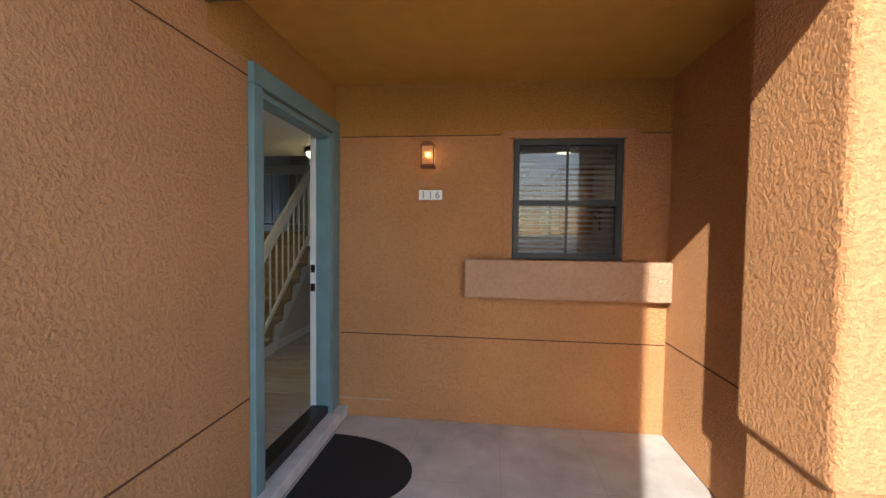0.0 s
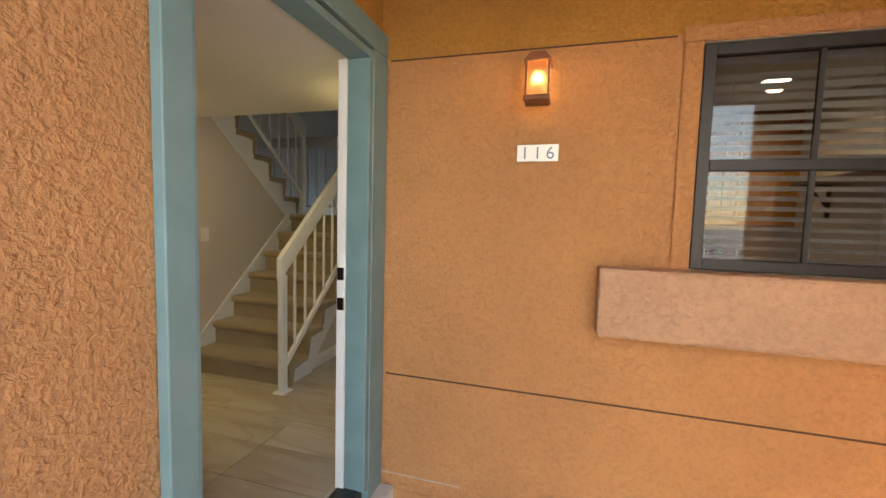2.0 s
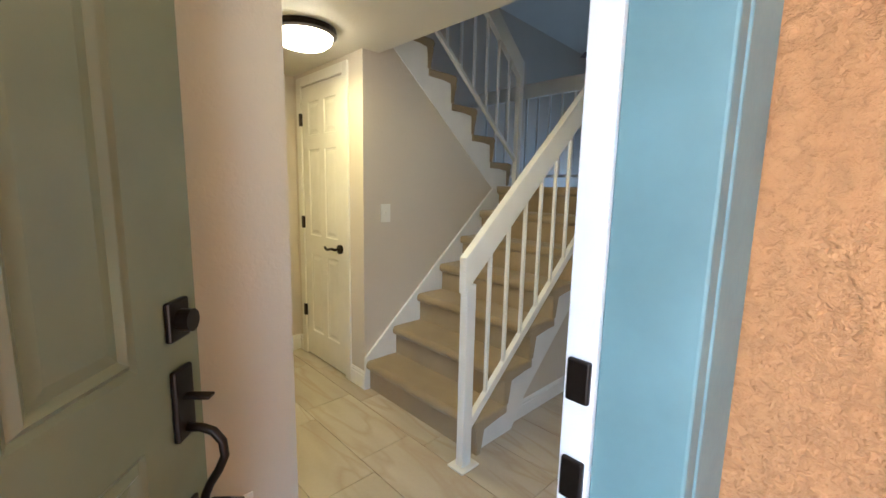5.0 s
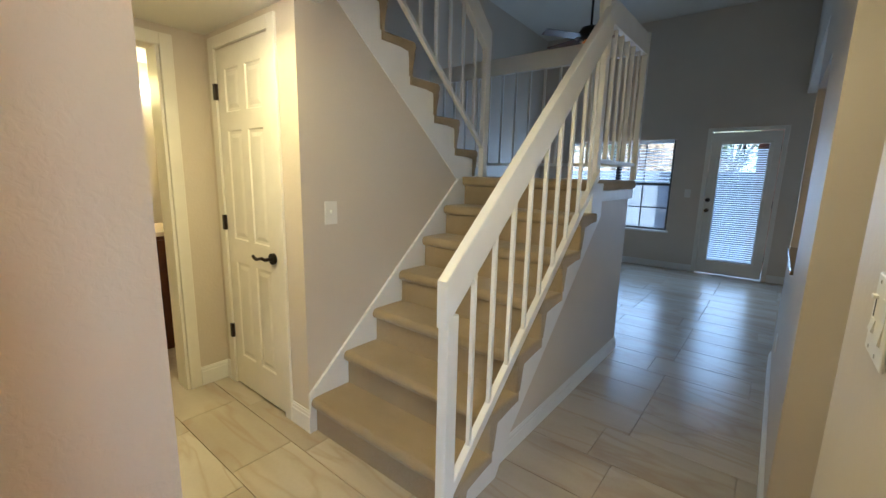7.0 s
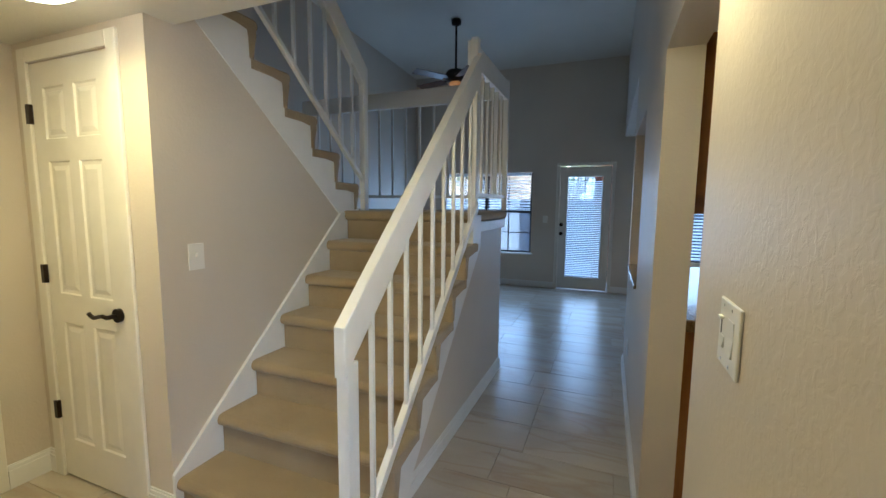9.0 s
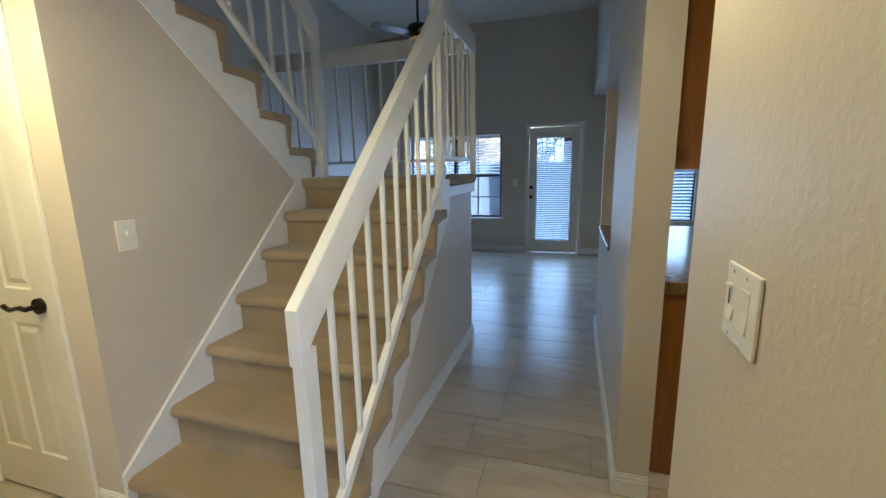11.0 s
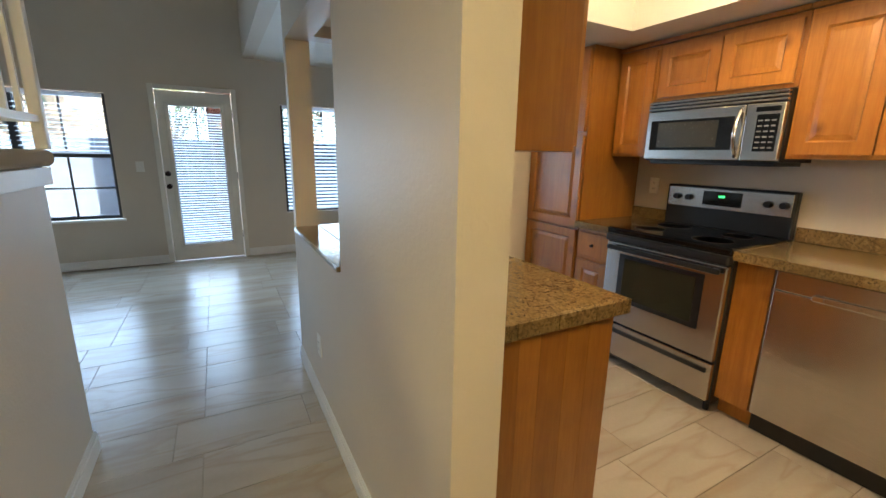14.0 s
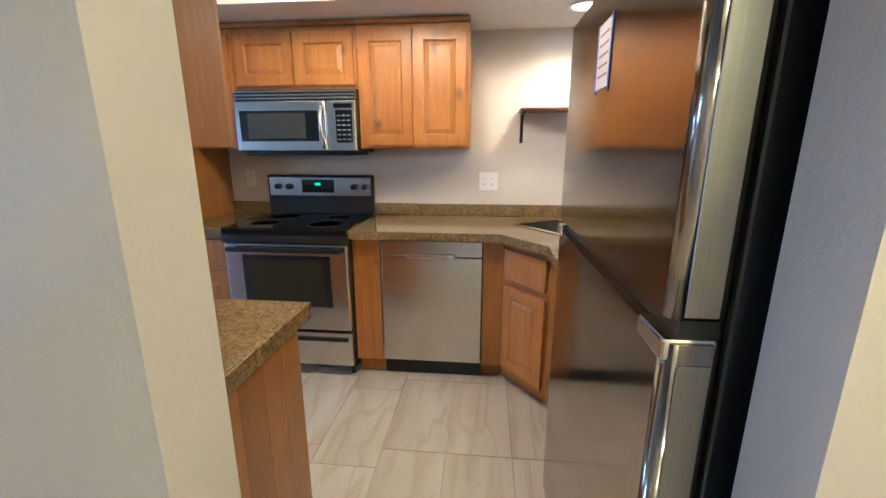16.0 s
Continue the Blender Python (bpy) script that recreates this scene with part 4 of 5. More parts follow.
def plate(name, m, w, h, kind, label, category):
    """A switch or socket plate in the plane of m, centred."""
    ob = thing(name, m.translation, label, category)
    part("cover", box(bmesh.new(), -w / 2, w / 2, -h / 2, h / 2, 0.0, 0.006, bev=0.002, m=m), PLATE, ob)
    n = max(1, round(w / 0.06))
    for i in range(n):
        x = (i - (n - 1) / 2) * 0.046
        if kind == "rocker":
            part("rocker", box(bmesh.new(), x - 0.016, x + 0.016, -0.033, 0.033, 0.004, 0.0085, bev=0.002, m=m), PLATE, ob)
        elif kind == "toggle":
            part("toggle", box(bmesh.new(), x - 0.005, x + 0.005, -0.002, 0.014, 0.004, 0.016, bev=0.002, m=m), PLATE, ob)
        else:
            for v in (-0.02, 0.02):
                part("socket", box(bmesh.new(), x - 0.016, x + 0.016, v - 0.014, v + 0.014, 0.004, 0.008, bev=0.003, m=m), PLATE, ob)
                for s in (-0.006, 0.006):
                    part("slot", box(bmesh.new(), x + s - 0.0012, x + s + 0.0012, v - 0.005, v + 0.005, 0.0078, 0.0086, m=m), BLACK, ob)
    return ob


def facing(at, way):
    v = Vector(way)
    return plane_matrix(at, Vector((0, 0, 1)).cross(v) if abs(v.z) < 0.5 else (1, 0, 0), (0, 0, 1))


plate("light_switch", facing((-2.84, 4.095, 1.158), (1, 0, 0)), 0.075, 0.118, "toggle", "white toggle switch on the beige stair wall", "light switch")
dim = thing("light_switch", (HALL, 3.605, 1.185), "white two-gang plate with dimmer and rocker on the hall wall", "light switch")
part("plate", boxed(HALL - 0.006, HALL - 0.0005, 3.546, 3.664, 1.127, 1.243, bev=0.0025), PLATE, dim)
part("dimmer_slot", boxed(HALL - 0.0068, HALL - 0.005, 3.645, 3.648, 1.180, 1.206), INK, dim, "dark slot")
part("dimmer_slider", boxed(HALL - 0.012, HALL - 0.0055, 3.634, 3.650, 1.207, 1.212, bev=0.001), PLATE, dim)
part("rocker", prism(bmesh.new(), [(HALL - 0.0055, 1.178), (HALL - 0.007, 1.178), (HALL - 0.0098, 1.160), (HALL - 0.0055, 1.158)], "y", 3.624, 3.648), PLATE, dim)
part("rocker", prism(bmesh.new(), [(HALL - 0.0055, 1.215), (HALL - 0.0075, 1.215), (HALL - 0.0065, 1.185), (HALL - 0.0092, 1.156), (HALL - 0.0055, 1.154)], "y", 3.572, 3.603), PLATE, dim)
for y in (3.588, 3.636):
    for z in (1.137, 1.232):
        part("screw", boxed(HALL - 0.0068, HALL - 0.0055, y - 0.0025, y + 0.0025, z - 0.0025, z + 0.0025), CHROME, dim)
plate("wall_socket", facing((-1.87, 2.86, 0.33), (1, 0, 0)), 0.072, 0.115, "socket", "white wall socket low on the foyer wall", "socket")
plate("wall_socket", facing((-0.95, 6.05, 0.36), (-1, 0, 0)), 0.072, 0.115, "socket", "white wall socket low on the hall wall", "socket")
plate("wall_socket", facing((1.50, 4.25, 1.150), (-1, 0, 0)), 0.122, 0.118, "socket", "white two-gang socket plate over the counter", "socket")
plate("wall_socket", facing((1.50, 5.94, 1.16), (-1, 0, 0)), 0.072, 0.115, "socket", "white socket beside the cooker", "socket")
plate("light_switch", facing((-2.12, BACK, 1.16), (0, -1, 0)), 0.078, 0.118, "toggle", "white switch beside the back door", "light switch")
plate("light_switch", facing((0.71, BACK, 1.16), (0, -1, 0)), 0.078, 0.118, "toggle", "white switch between the dining windows", "light switch")
strike = alone("strike_plate", boxed(-1.93, -1.90, 3.038, 3.043, 0.86, 0.98, bev=0.002), CHROME, "small steel plate on the foyer wall corner", "plate")
fl = thing("ceiling_light", (-2.80, 3.55, 2.13), "lit flush ceiling light with a bronze ring", "ceiling light")
part("ring", lathe(bmesh.new(), [(0.0, 2.13), (0.165, 2.13), (0.168, 2.10), (0.150, 2.092), (0.0, 2.092)], (-2.80, 3.55, 0), seg=32), BRONZE, fl, smooth=False)
part("dome", lathe(bmesh.new(), [(0.148, 2.092), (0.140, 2.065), (0.110, 2.042), (0.06, 2.030), (0.001, 2.027)], (-2.80, 3.55, 0), seg=32), LAMPGLASS, fl, "glowing frosted glass dome", smooth=True)

copy_thing(fl, pose(-1.12, 3.74, 2.13))

# ---- ceiling fan ----
FX, FY, FZ = -3.05, 8.0, 3.00
fan = thing("ceiling_fan", (FX, FY, FZ), "dark bronze ceiling fan with brown blades on a long rod", "ceiling fan")
part("downrod", rodded((FX, FY, FZ + 0.1), (FX, FY, 3.74), 0.014), BRONZE, fan)
part("canopy", lathe(bmesh.new(), [(0.065, 3.735), (0.06, 3.68), (0.02, 3.66)], (FX, FY, 0)), BRONZE, fan, smooth=True)
part("motor", lathe(bmesh.new(), [(0.03, 0.13), (0.11, 0.11), (0.14, 0.06), (0.13, 0.0), (0.07, -0.03), (0.02, -0.04)], (FX, FY, FZ)), BRONZE, fan, smooth=True)
for i in range(5):
    a = radians(20 + 72 * i)
    m = Matrix.Translation((FX, FY, FZ)) @ Matrix.Rotation(a, 4, "Z") @ Matrix.Rotation(radians(11), 4, "X")
    bl = part("blade", box(bmesh.new(), 0.18, 0.62, -0.065, 0.065, -0.003, 0.003, bev=0.002, m=m), DARKWOOD, fan, "brown wooden blade")
    part("bracket", box(bmesh.new(), 0.10, 0.26, -0.018, 0.018, 0.003, 0.010, m=m), BRONZE, bl)
part("light_bowl", lathe(bmesh.new(), [(0.07, -0.03), (0.09, -0.05), (0.07, -0.085), (0.001, -0.10)], (FX, FY, FZ)), glow("dim_amber_glass", (0.75, 0.32, 0.10), 0.03), fan, "small dim amber glass bowl", smooth=True)

# ---- skirting boards ----


def skirting(name, axis, at, out, runs, h=0.10):
    ob = thing(name, (0, 0, 0), "white stepped skirting board", "baseboard", kind="structure")
    for a, b in runs:
        for t, z0, z1 in ((0.014, 0.0, h - 0.028), (0.010, h - 0.028, h - 0.010), (0.006, h - 0.010, h)):
            bm = boxed(a, b, at, at + out * t, z0, z1) if axis == "y" else boxed(at, at + out * t, a, b, z0, z1)
            part("board", bm, WHITE, ob)


skirting("baseboard", "x", -0.95, -1, [(4.636, 6.674)])
skirting("baseboard", "y", 4.65, -1, [(-0.95, -0.82)])
skirting("baseboard", "y", 6.66, 1, [(-0.95, -0.82)])
skirting("baseboard", "x", HALL, -1, [(3.10, 3.914)])
skirting("baseboard", "y", 3.90, 1, [(HALL, -0.81)])
skirting("baseboard", "x", -1.952, 1, [(4.28, 6.174)])
skirting("baseboard", "y", 6.16, 1, [(-2.10, -1.952)])
skirting("baseboard", "y", BACK, -1, [(-4.52, -1.957), (-1.053, 1.57)])
skirting("baseboard", "x", -1.87, 1, [(1.70, 3.054)])
skirting("baseboard", "y", 3.04, 1, [(-2.0, -1.87)])
skirting("baseboard", "y", 3.93, -1, [(-3.78, -3.718), (-2.992, -2.822)], h=0.12)
skirting("baseboard", "x", -3.78, 1, [(3.757, 3.93)], h=0.12)

# ---- kitchen ----


def cabinet_door(parent, origin, u, w, h, name="door", knob=None, frame_w=0.058, mat=None):
    """A raised-panel door, its lower left corner at origin, its front facing u x up."""
    m = plane_matrix(origin, u, (0, 0, 1))
    f = min(frame_w, w * 0.26, h * 0.26)
    d = part(name, panel_front(bmesh.new(), m, w, h, 0.02, [(f, w - f, f, h - f)], [(0.004, 0.004), (0.009, 0.010), (0.034, 0.003)]), mat or ALDER, parent)
    if knob:
        c = m @ Vector((knob[0], knob[1], 0))
        n = m.to_3x3() @ Vector((0, 0, 1))
        bm = bmesh.new()
        rod(bm, c, c + n * 0.014, 0.005, 10)
        rod(bm, c + n * 0.012, c + n * 0.024, 0.013, 14, 0.009)
        part("knob", bm, BRONZE, d)
    return d


UX0 = 1.185
def wall_cabinet(y0, y1, z0, z1, doors, label):
    ob = thing("wall_cabinet", (1.5, (y0 + y1) / 2, z0), label, "cabinet", "kitchen cabinets")
    part("body", boxed(UX0, 1.497, y0 + 0.001, y1 - 0.001, z0, z1, bev=0.002), ALDER, ob)
    part("crown", boxed(UX0 - 0.022, 1.497, y0 + 0.001, y1 - 0.001, z1 + 0.001, z1 + 0.028, bev=0.006), ALDER_END, ob)
    w = (y1 - y0 - 0.03) / doors
    for i in range(doors):
        cabinet_door(ob, (UX0 - 0.0205, y1 - 0.015 - w * i - 0.004, z0 + 0.02), (0, -1, 0), w - 0.008, z1 - z0 - 0.05)
    return ob


wall_cabinet(4.372, 5.03, 1.365, 2.05, 2, "two-door knotty alder wall cabinet")
wall_cabinet(5.03, 5.79, 1.71, 2.05, 2, "low knotty alder wall cabinet over the microwave")
wall_cabinet(5.79, 6.088, 1.365, 2.05, 1, "narrow knotty alder wall cabinet")
ob = thing("wall_cabinet", (-0.67, 5.1, 1.37), "knotty alder wall cabinet with a plain end panel", "cabinet", "kitchen cabinets")
part("body", boxed(-0.818, -0.535, 4.775, 5.50, 1.37, 2.083, bev=0.002), ALDER_END, ob)
for i in range(2):
    cabinet_door(ob, (-0.514, 4.785 + 0.358 * i, 1.385), (0, 1, 0), 0.35, 0.67)

mw = thing("microwave", (1.3, 5.39, 1.34), "stainless steel over-range microwave", "microwave")
part("body", boxed(1.15, 1.497, 5.033, 5.787, 1.345, 1.705, bev=0.004), BLACK, mw)
MF = 1.12
dr = part("door", boxed(MF, 1.15, 5.215, 5.784, 1.352, 1.640, bev=0.006), STEEL_H, mw, "brushed steel door")
part("door_window", boxed(MF - 0.003, MF + 0.006, 5.262, 5.752, 1.408, 1.585, bev=0.003), BLACKGLASS, dr, "dark glass window")
part("inner_screen", boxed(MF - 0.0045, MF, 5.34, 5.70, 1.425, 1.57), plain("grey_screen", (0.05, 0.05, 0.045), 0.25), dr)
bm = tube(bmesh.new(), [(MF + 0.004 - 0.045 * math.sin(math.pi * i / 12), 5.235, 1.37 + 0.25 * i / 12) for i in range(13)], 0.010)
part("handle", bm, CHROME, dr, "curved steel handle")
pn = part("control_panel", boxed(MF, 1.15, 5.036, 5.211, 1.352, 1.640, bev=0.006), STEEL_H, mw)
part("key_pad", boxed(MF - 0.003, MF + 0.004, 5.055, 5.155, 1.40, 1.585, bev=0.002), BLACKGLASS, pn, "black key pad")
part("display", boxed(MF - 0.003, MF + 0.004, 5.055, 5.165, 1.598, 1.622, bev=0.002), BLACKGLASS, pn)
for r in range(6):
    for c in range(3):
        part("key", boxed(MF - 0.0045, MF - 0.002, 5.066 + 0.030 * c, 5.086 + 0.030 * c, 1.415 + 0.027 * r, 1.423 + 0.027 * r), plain("grey_key", (0.22, 0.22, 0.22), 0.5) if r + c == 0 else bpy.data.materials["grey_key"], pn)
for i in range(3):
    part("vent_slat", boxed(MF + 0.002, 1.15, 5.036, 5.784, 1.648 + 0.019 * i, 1.659 + 0.019 * i, bev=0.002), STEEL_H, mw)
part("underside", boxed(1.16, 1.45, 5.06, 5.76, 1.325, 1.346, bev=0.003), BLACK, mw)

cooker = thing("cooker", (1.18, 5.41, 0), "stainless steel electric cooker with a black glass top", "cooker")
CY0, CY1 = 5.034, 5.786
part("body", boxed(0.90, 1.485, CY0, CY1, 0.05, 0.885, bev=0.004), BLACK, cooker)
part("hob", boxed(0.855, 1.42, CY0 - 0.002, CY1 + 0.002, 0.886, 0.925, bev=0.010), BLACKGLASS, cooker, "black glass hob")
for cx, cy, r in ((1.02, 5.22, 0.10), (1.02, 5.60, 0.085), (1.27, 5.22, 0.075), (1.27, 5.60, 0.10)):
    part("ring", lathe(bmesh.new(), [(r, 0.9255), (r, 0.9262), (r - 0.004, 0.9262), (r - 0.004, 0.9255)], (cx, cy, 0), seg=32), plain("grey_ring", (0.08, 0.08, 0.08), 0.3) if cx < 1.1 and cy < 5.3 else bpy.data.materials["grey_ring"], cooker)
part("front_lip", boxed(0.845, 0.90, CY0, CY1, 0.835, 0.886, bev=0.014), BLACK, cooker)
dr = part("oven_door", boxed(0.862, 0.90, CY0 + 0.006, CY1 - 0.006, 0.305, 0.832, bev=0.010), STEEL_H, cooker, "brushed steel oven door")
part("oven_frame", boxed(0.858, 0.864, 5.145, 5.675, 0.455, 0.765, bev=0.003), BLACK, dr)
part("oven_window", boxed(0.855, 0.860, 5.185, 5.635, 0.485, 0.740, bev=0.002), plain("oven_glass", (0.030, 0.032, 0.022), 0.08), dr, "dark oven glass")
part("handle", boxed(0.825, 0.850, CY0 + 0.03, CY1 - 0.03, 0.785, 0.815, bev=0.010), BLACK, dr, "black bar handle")
for y in (CY0 + 0.06, CY1 - 0.06):
    part("handle_mount", boxed(0.848, 0.866, y - 0.015, y + 0.015, 0.788, 0.812), BLACK, dr)
dw_ = part("drawer", boxed(0.866, 0.90, CY0 + 0.006, CY1 - 0.006, 0.075, 0.292, bev=0.006), STEEL_H, cooker, "brushed steel drawer")
part("drawer_grip", boxed(0.856, 0.870, CY0 + 0.03, CY1 - 0.03, 0.235, 0.262, bev=0.006), BLACK, dw_)
for y in (CY0 + 0.03, CY1 - 0.03):
    part("foot", rodded((0.93, y, 0.0), (0.93, y, 0.055), 0.016), BLACK, cooker)
part("back_guard", boxed(1.435, 1.485, CY0, CY1, 0.92, 1.188, bev=0.008), BLACK, cooker)
cp = part("control_panel", boxed(1.427, 1.437, CY0 + 0.014, CY1 - 0.014, 1.045, 1.175, bev=0.004), STEEL_H, cooker, "brushed steel control panel")
part("display", boxed(1.423, 1.429, 5.305, 5.535, 1.070, 1.158, bev=0.002), BLACKGLASS, cp)
part("clock", boxed(1.4215, 1.424, 5.402, 5.438, 1.121, 1.135), glow("green_digits", (0.05, 0.9, 0.2), 0.12), cp, "lit green clock")
for y in (5.085, 5.165, 5.625, 5.705):
    part("knob", rodded((1.43, y, 1.11), (1.402, y, 1.11), 0.022, 18, 0.018), BLACK, cp)

dish = thing("dishwasher", (1.2, 4.57, 0), "stainless steel dishwasher under the counter", "dishwasher")
part("body", boxed(0.955, 1.48, 4.272, 4.868, 0.10, 0.866), BLACK, dish)
part("front", boxed(0.925, 0.955, 4.276, 4.862, 0.105, 0.760, bev=0.004), STEEL_H, dish, "brushed steel front")
part("top_panel", boxed(0.925, 0.955, 4.276, 4.862, 0.764, 0.856, bev=0.004), STEEL_H, dish)
hd = part("handle", boxed(0.905, 0.927, 4.43, 4.71, 0.752, 0.782, bev=0.007), STEEL_H, dish, "recessed bar handle")
for y in (4.452, 4.688):
    part("handle_end", boxed(0.901, 0.912, y - 0.022, y + 0.022, 0.757, 0.778, bev=0.003), CHROME, hd)
part("kick_plate", boxed(0.96, 0.98, 4.276, 4.862, 0.004, 0.10), BLACK, dish)


def base_cabinet(y0, y1, x_front, label):
    ob = thing("base_cabinet", (1.2, (y0 + y1) / 2, 0), label, "cabinet", "kitchen cabinets")
    part("body", boxed(x_front, 1.497, y0 + 0.001, y1 - 0.001, 0.10, 0.868, bev=0.002), ALDER, ob)
    part("kick_board", boxed(x_front + 0.06, x_front + 0.075, y0 + 0.001, y1 - 0.001, 0.002, 0.10), ALDER, ob)
    return ob


base_cabinet(4.869, 5.032, 0.925, "narrow knotty alder filler beside the cooker")
base_cabinet(4.155, 4.271, 0.925, "narrow knotty alder filler beside the dishwasher")
nb = base_cabinet(5.788, 6.088, 0.925, "narrow knotty alder base cabinet with a drawer")
cabinet_door(nb, (0.9045, 6.075, 0.12), (0, -1, 0), 0.27, 0.52)
part("drawer", boxed(0.9045, 0.9245, 5.803, 6.075, 0.67, 0.84, bev=0.004), ALDER, nb)
part("pull", rodded((0.905, 5.94, 0.755), (0.885, 5.94, 0.755), 0.012, 14, 0.009), BRONZE, nb)
sinkcab = thing("corner_sink_cabinet", (1.1, 3.8, 0), "diagonal knotty alder corner sink cabinet", "cabinet", "kitchen cabinets")
A, B = Vector((0.925, 4.153, 0)), Vector((0.64, 3.935, 0))
part("body", prism(bmesh.new(), [(1.497, 3.383), (1.497, 4.153), (A.x, A.y), (B.x, B.y), (0.125, 3.935), (0.125, 3.383)], "z", 0.10, 0.70), ALDER, sinkcab)
part("face_rail", prism(bmesh.new(), [(1.497, 4.153), (A.x, A.y), (B.x, B.y), (0.125, 3.935), (0.125, 3.915), (B.x + 0.006, B.y - 0.02), (A.x + 0.008, A.y - 0.02), (1.497, 4.133)], "z", 0.701, 0.868), ALDER, sinkcab)
u = (B - A).normalized()
nrm = u.cross(Vector((0, 0, 1)))
dl = (B - A).length
cabinet_door(sinkcab, A + u * 0.02 + nrm * 0.0205 + Vector((0, 0, 0.12)), u, dl - 0.04, 0.50)
m = plane_matrix(A + u * 0.02 + nrm * 0.0205 + Vector((0, 0, 0.66)), u, (0, 0, 1))
part("drawer_front", box(bmesh.new(), 0, dl - 0.04, 0, 0.17, -0.02, 0.0, bev=0.005, m=m), ALDER, sinkcab)
part("kick_board", prism(bmesh.new(), [(1.0, 4.15), (A.x + 0.05, A.y - 0.02), (B.x + 0.05, B.y - 0.05), (0.2, 3.86), (0.2, 3.84), (B.x + 0.06, B.y - 0.08), (A.x + 0.08, A.y - 0.05), (1.0, 4.1)], "z", 0.002, 0.10), ALDER, sinkcab)


def slab_with_hole(name, outer, inner, z0, z1, material, parent=None, **k):
    bm = bmesh.new()
    edges = []
    for loop in (outer, inner):
        vs = [bm.verts.new((x, y, z1)) for x, y in loop]
        edges += [bm.edges.new((vs[i], vs[(i + 1) % len(vs)])) for i in range(len(vs))]
    r = bmesh.ops.triangle_fill(bm, use_beauty=True, use_dissolve=False, edges=edges)
    faces = [g for g in r["geom"] if isinstance(g, bmesh.types.BMFace)]
    ext = bmesh.ops.extrude_face_region(bm, geom=faces, use_keep_orig=True)
    bmesh.ops.translate(bm, vec=(0, 0, z0 - z1), verts=[g for g in ext["geom"] if isinstance(g, bmesh.types.BMVert)])
    return part(name, bm, material, parent)


worktop = thing("worktop", (1.2, 4.2, 0.87), "brown speckled granite worktop with a corner sink cut-out", "worktop")
sc = Vector((1.085, 3.80))
d1 = Vector((u.x, u.y)).normalized()
d2 = Vector((-d1.y, d1.x))
hole = [sc + d1 * a + d2 * b for a, b in ((-0.24, -0.17), (0.24, -0.17), (0.24, 0.17), (-0.24, 0.17))]
hole = [(p.x, p.y) for p in hole]
slab_with_hole("slab", [(1.497, 3.383), (1.497, 5.031), (0.868, 5.031), (0.868, 4.185), (0.60, 3.965), (0.118, 3.965), (0.118, 3.383)], hole, 0.8695, 0.915, GRANITE, worktop)
part("slab", boxed(0.868, 1.497, 5.789, 6.087, 0.8695, 0.915, bev=0.004), GRANITE, worktop)
part("backsplash", boxed(1.478, 1.4985, 3.403, 5.031, 0.916, 0.995, bev=0.003), GRANITE, worktop)
part("backsplash", boxed(1.478, 1.4985, 5.789, 6.087, 0.916, 0.995, bev=0.003), GRANITE, worktop)
part("backsplash", boxed(0.118, 1.476, 3.383, 3.403, 0.916, 0.995, bev=0.003), GRANITE, worktop)
sink = thing("sink", (sc.x, sc.y, 0.75), "stainless steel corner sink", "sink")
rot = Matrix.Translation((sc.x, sc.y, 0)) @ Matrix.Rotation(math.atan2(d1.y, d1.x), 4, "Z")
bm = bmesh.new()
for a in ((-0.255, 0.255, 0.155, 0.185, 0.908, 0.919), (-0.255, 0.255, -0.185, -0.155, 0.908, 0.919), (-0.255, -0.225, -0.155, 0.155, 0.908, 0.919), (0.225, 0.255, -0.155, 0.155, 0.908, 0.919)):
    box(bm, *a, m=rot)
part("rim", bm, CHROME, sink)
bm = bmesh.new()
for a in ((-0.235, 0.235, 0.155, 0.165, 0.74, 0.912), (-0.235, 0.235, -0.165, -0.155, 0.74, 0.912), (-0.235, -0.225, -0.155, 0.155, 0.74, 0.912), (0.225, 0.235, -0.155, 0.155, 0.74, 0.912), (-0.235, 0.235, -0.165, 0.165, 0.73, 0.74)):
    box(bm, *a, m=rot)
part("bowl", bm, STEEL_H, sink)
bm = bmesh.new()
fb = Vector((1.28, 3.60, 0.915))
pts = [fb, fb + Vector((0, 0, 0.20)), fb + Vector((-0.03, 0.04, 0.25)), fb + Vector((-0.09, 0.10, 0.25)), fb + Vector((-0.12, 0.13, 0.20))]
tube(bm, pts, 0.011)
alone("faucet", bm, CHROME, "chrome kitchen faucet behind the corner sink", "faucet")
pen = thing("peninsula_cabinet", (-0.52, 5.7, 0), "alder base cabinet along the pass-through wall", "cabinet", "kitchen cabinets")
part("body", boxed(-0.818, -0.245, 4.84, 6.58, 0.10, 0.868, bev=0.002), ALDER, pen)
endp = part("end_panel", boxed(-0.818, -0.240, 4.826, 4.839, 0.003, 0.868, bev=0.002), ALDER_END, pen, "alder end panel of glued staves")
for a, b in ((0.0, 0.085), (0.085, 0.190), (0.190, 0.268), (0.268, 0.375), (0.375, 0.470), (0.470, 0.578)):
    part("stave", boxed(-0.818 + a, -0.818 + b, 4.822, 4.8258, 0.003, 0.868, bev=0.0006, seg=1), ALDER_END, endp)
for i in range(3):
    cabinet_door(pen, (-0.2245, 4.85 + 0.575 * i, 0.12), (0, 1, 0), 0.56, 0.53)
    part("drawer", boxed(-0.2445, -0.2245, 4.85 + 0.575 * i, 5.41 + 0.575 * i, 0.68, 0.845, bev=0.004), ALDER, pen)
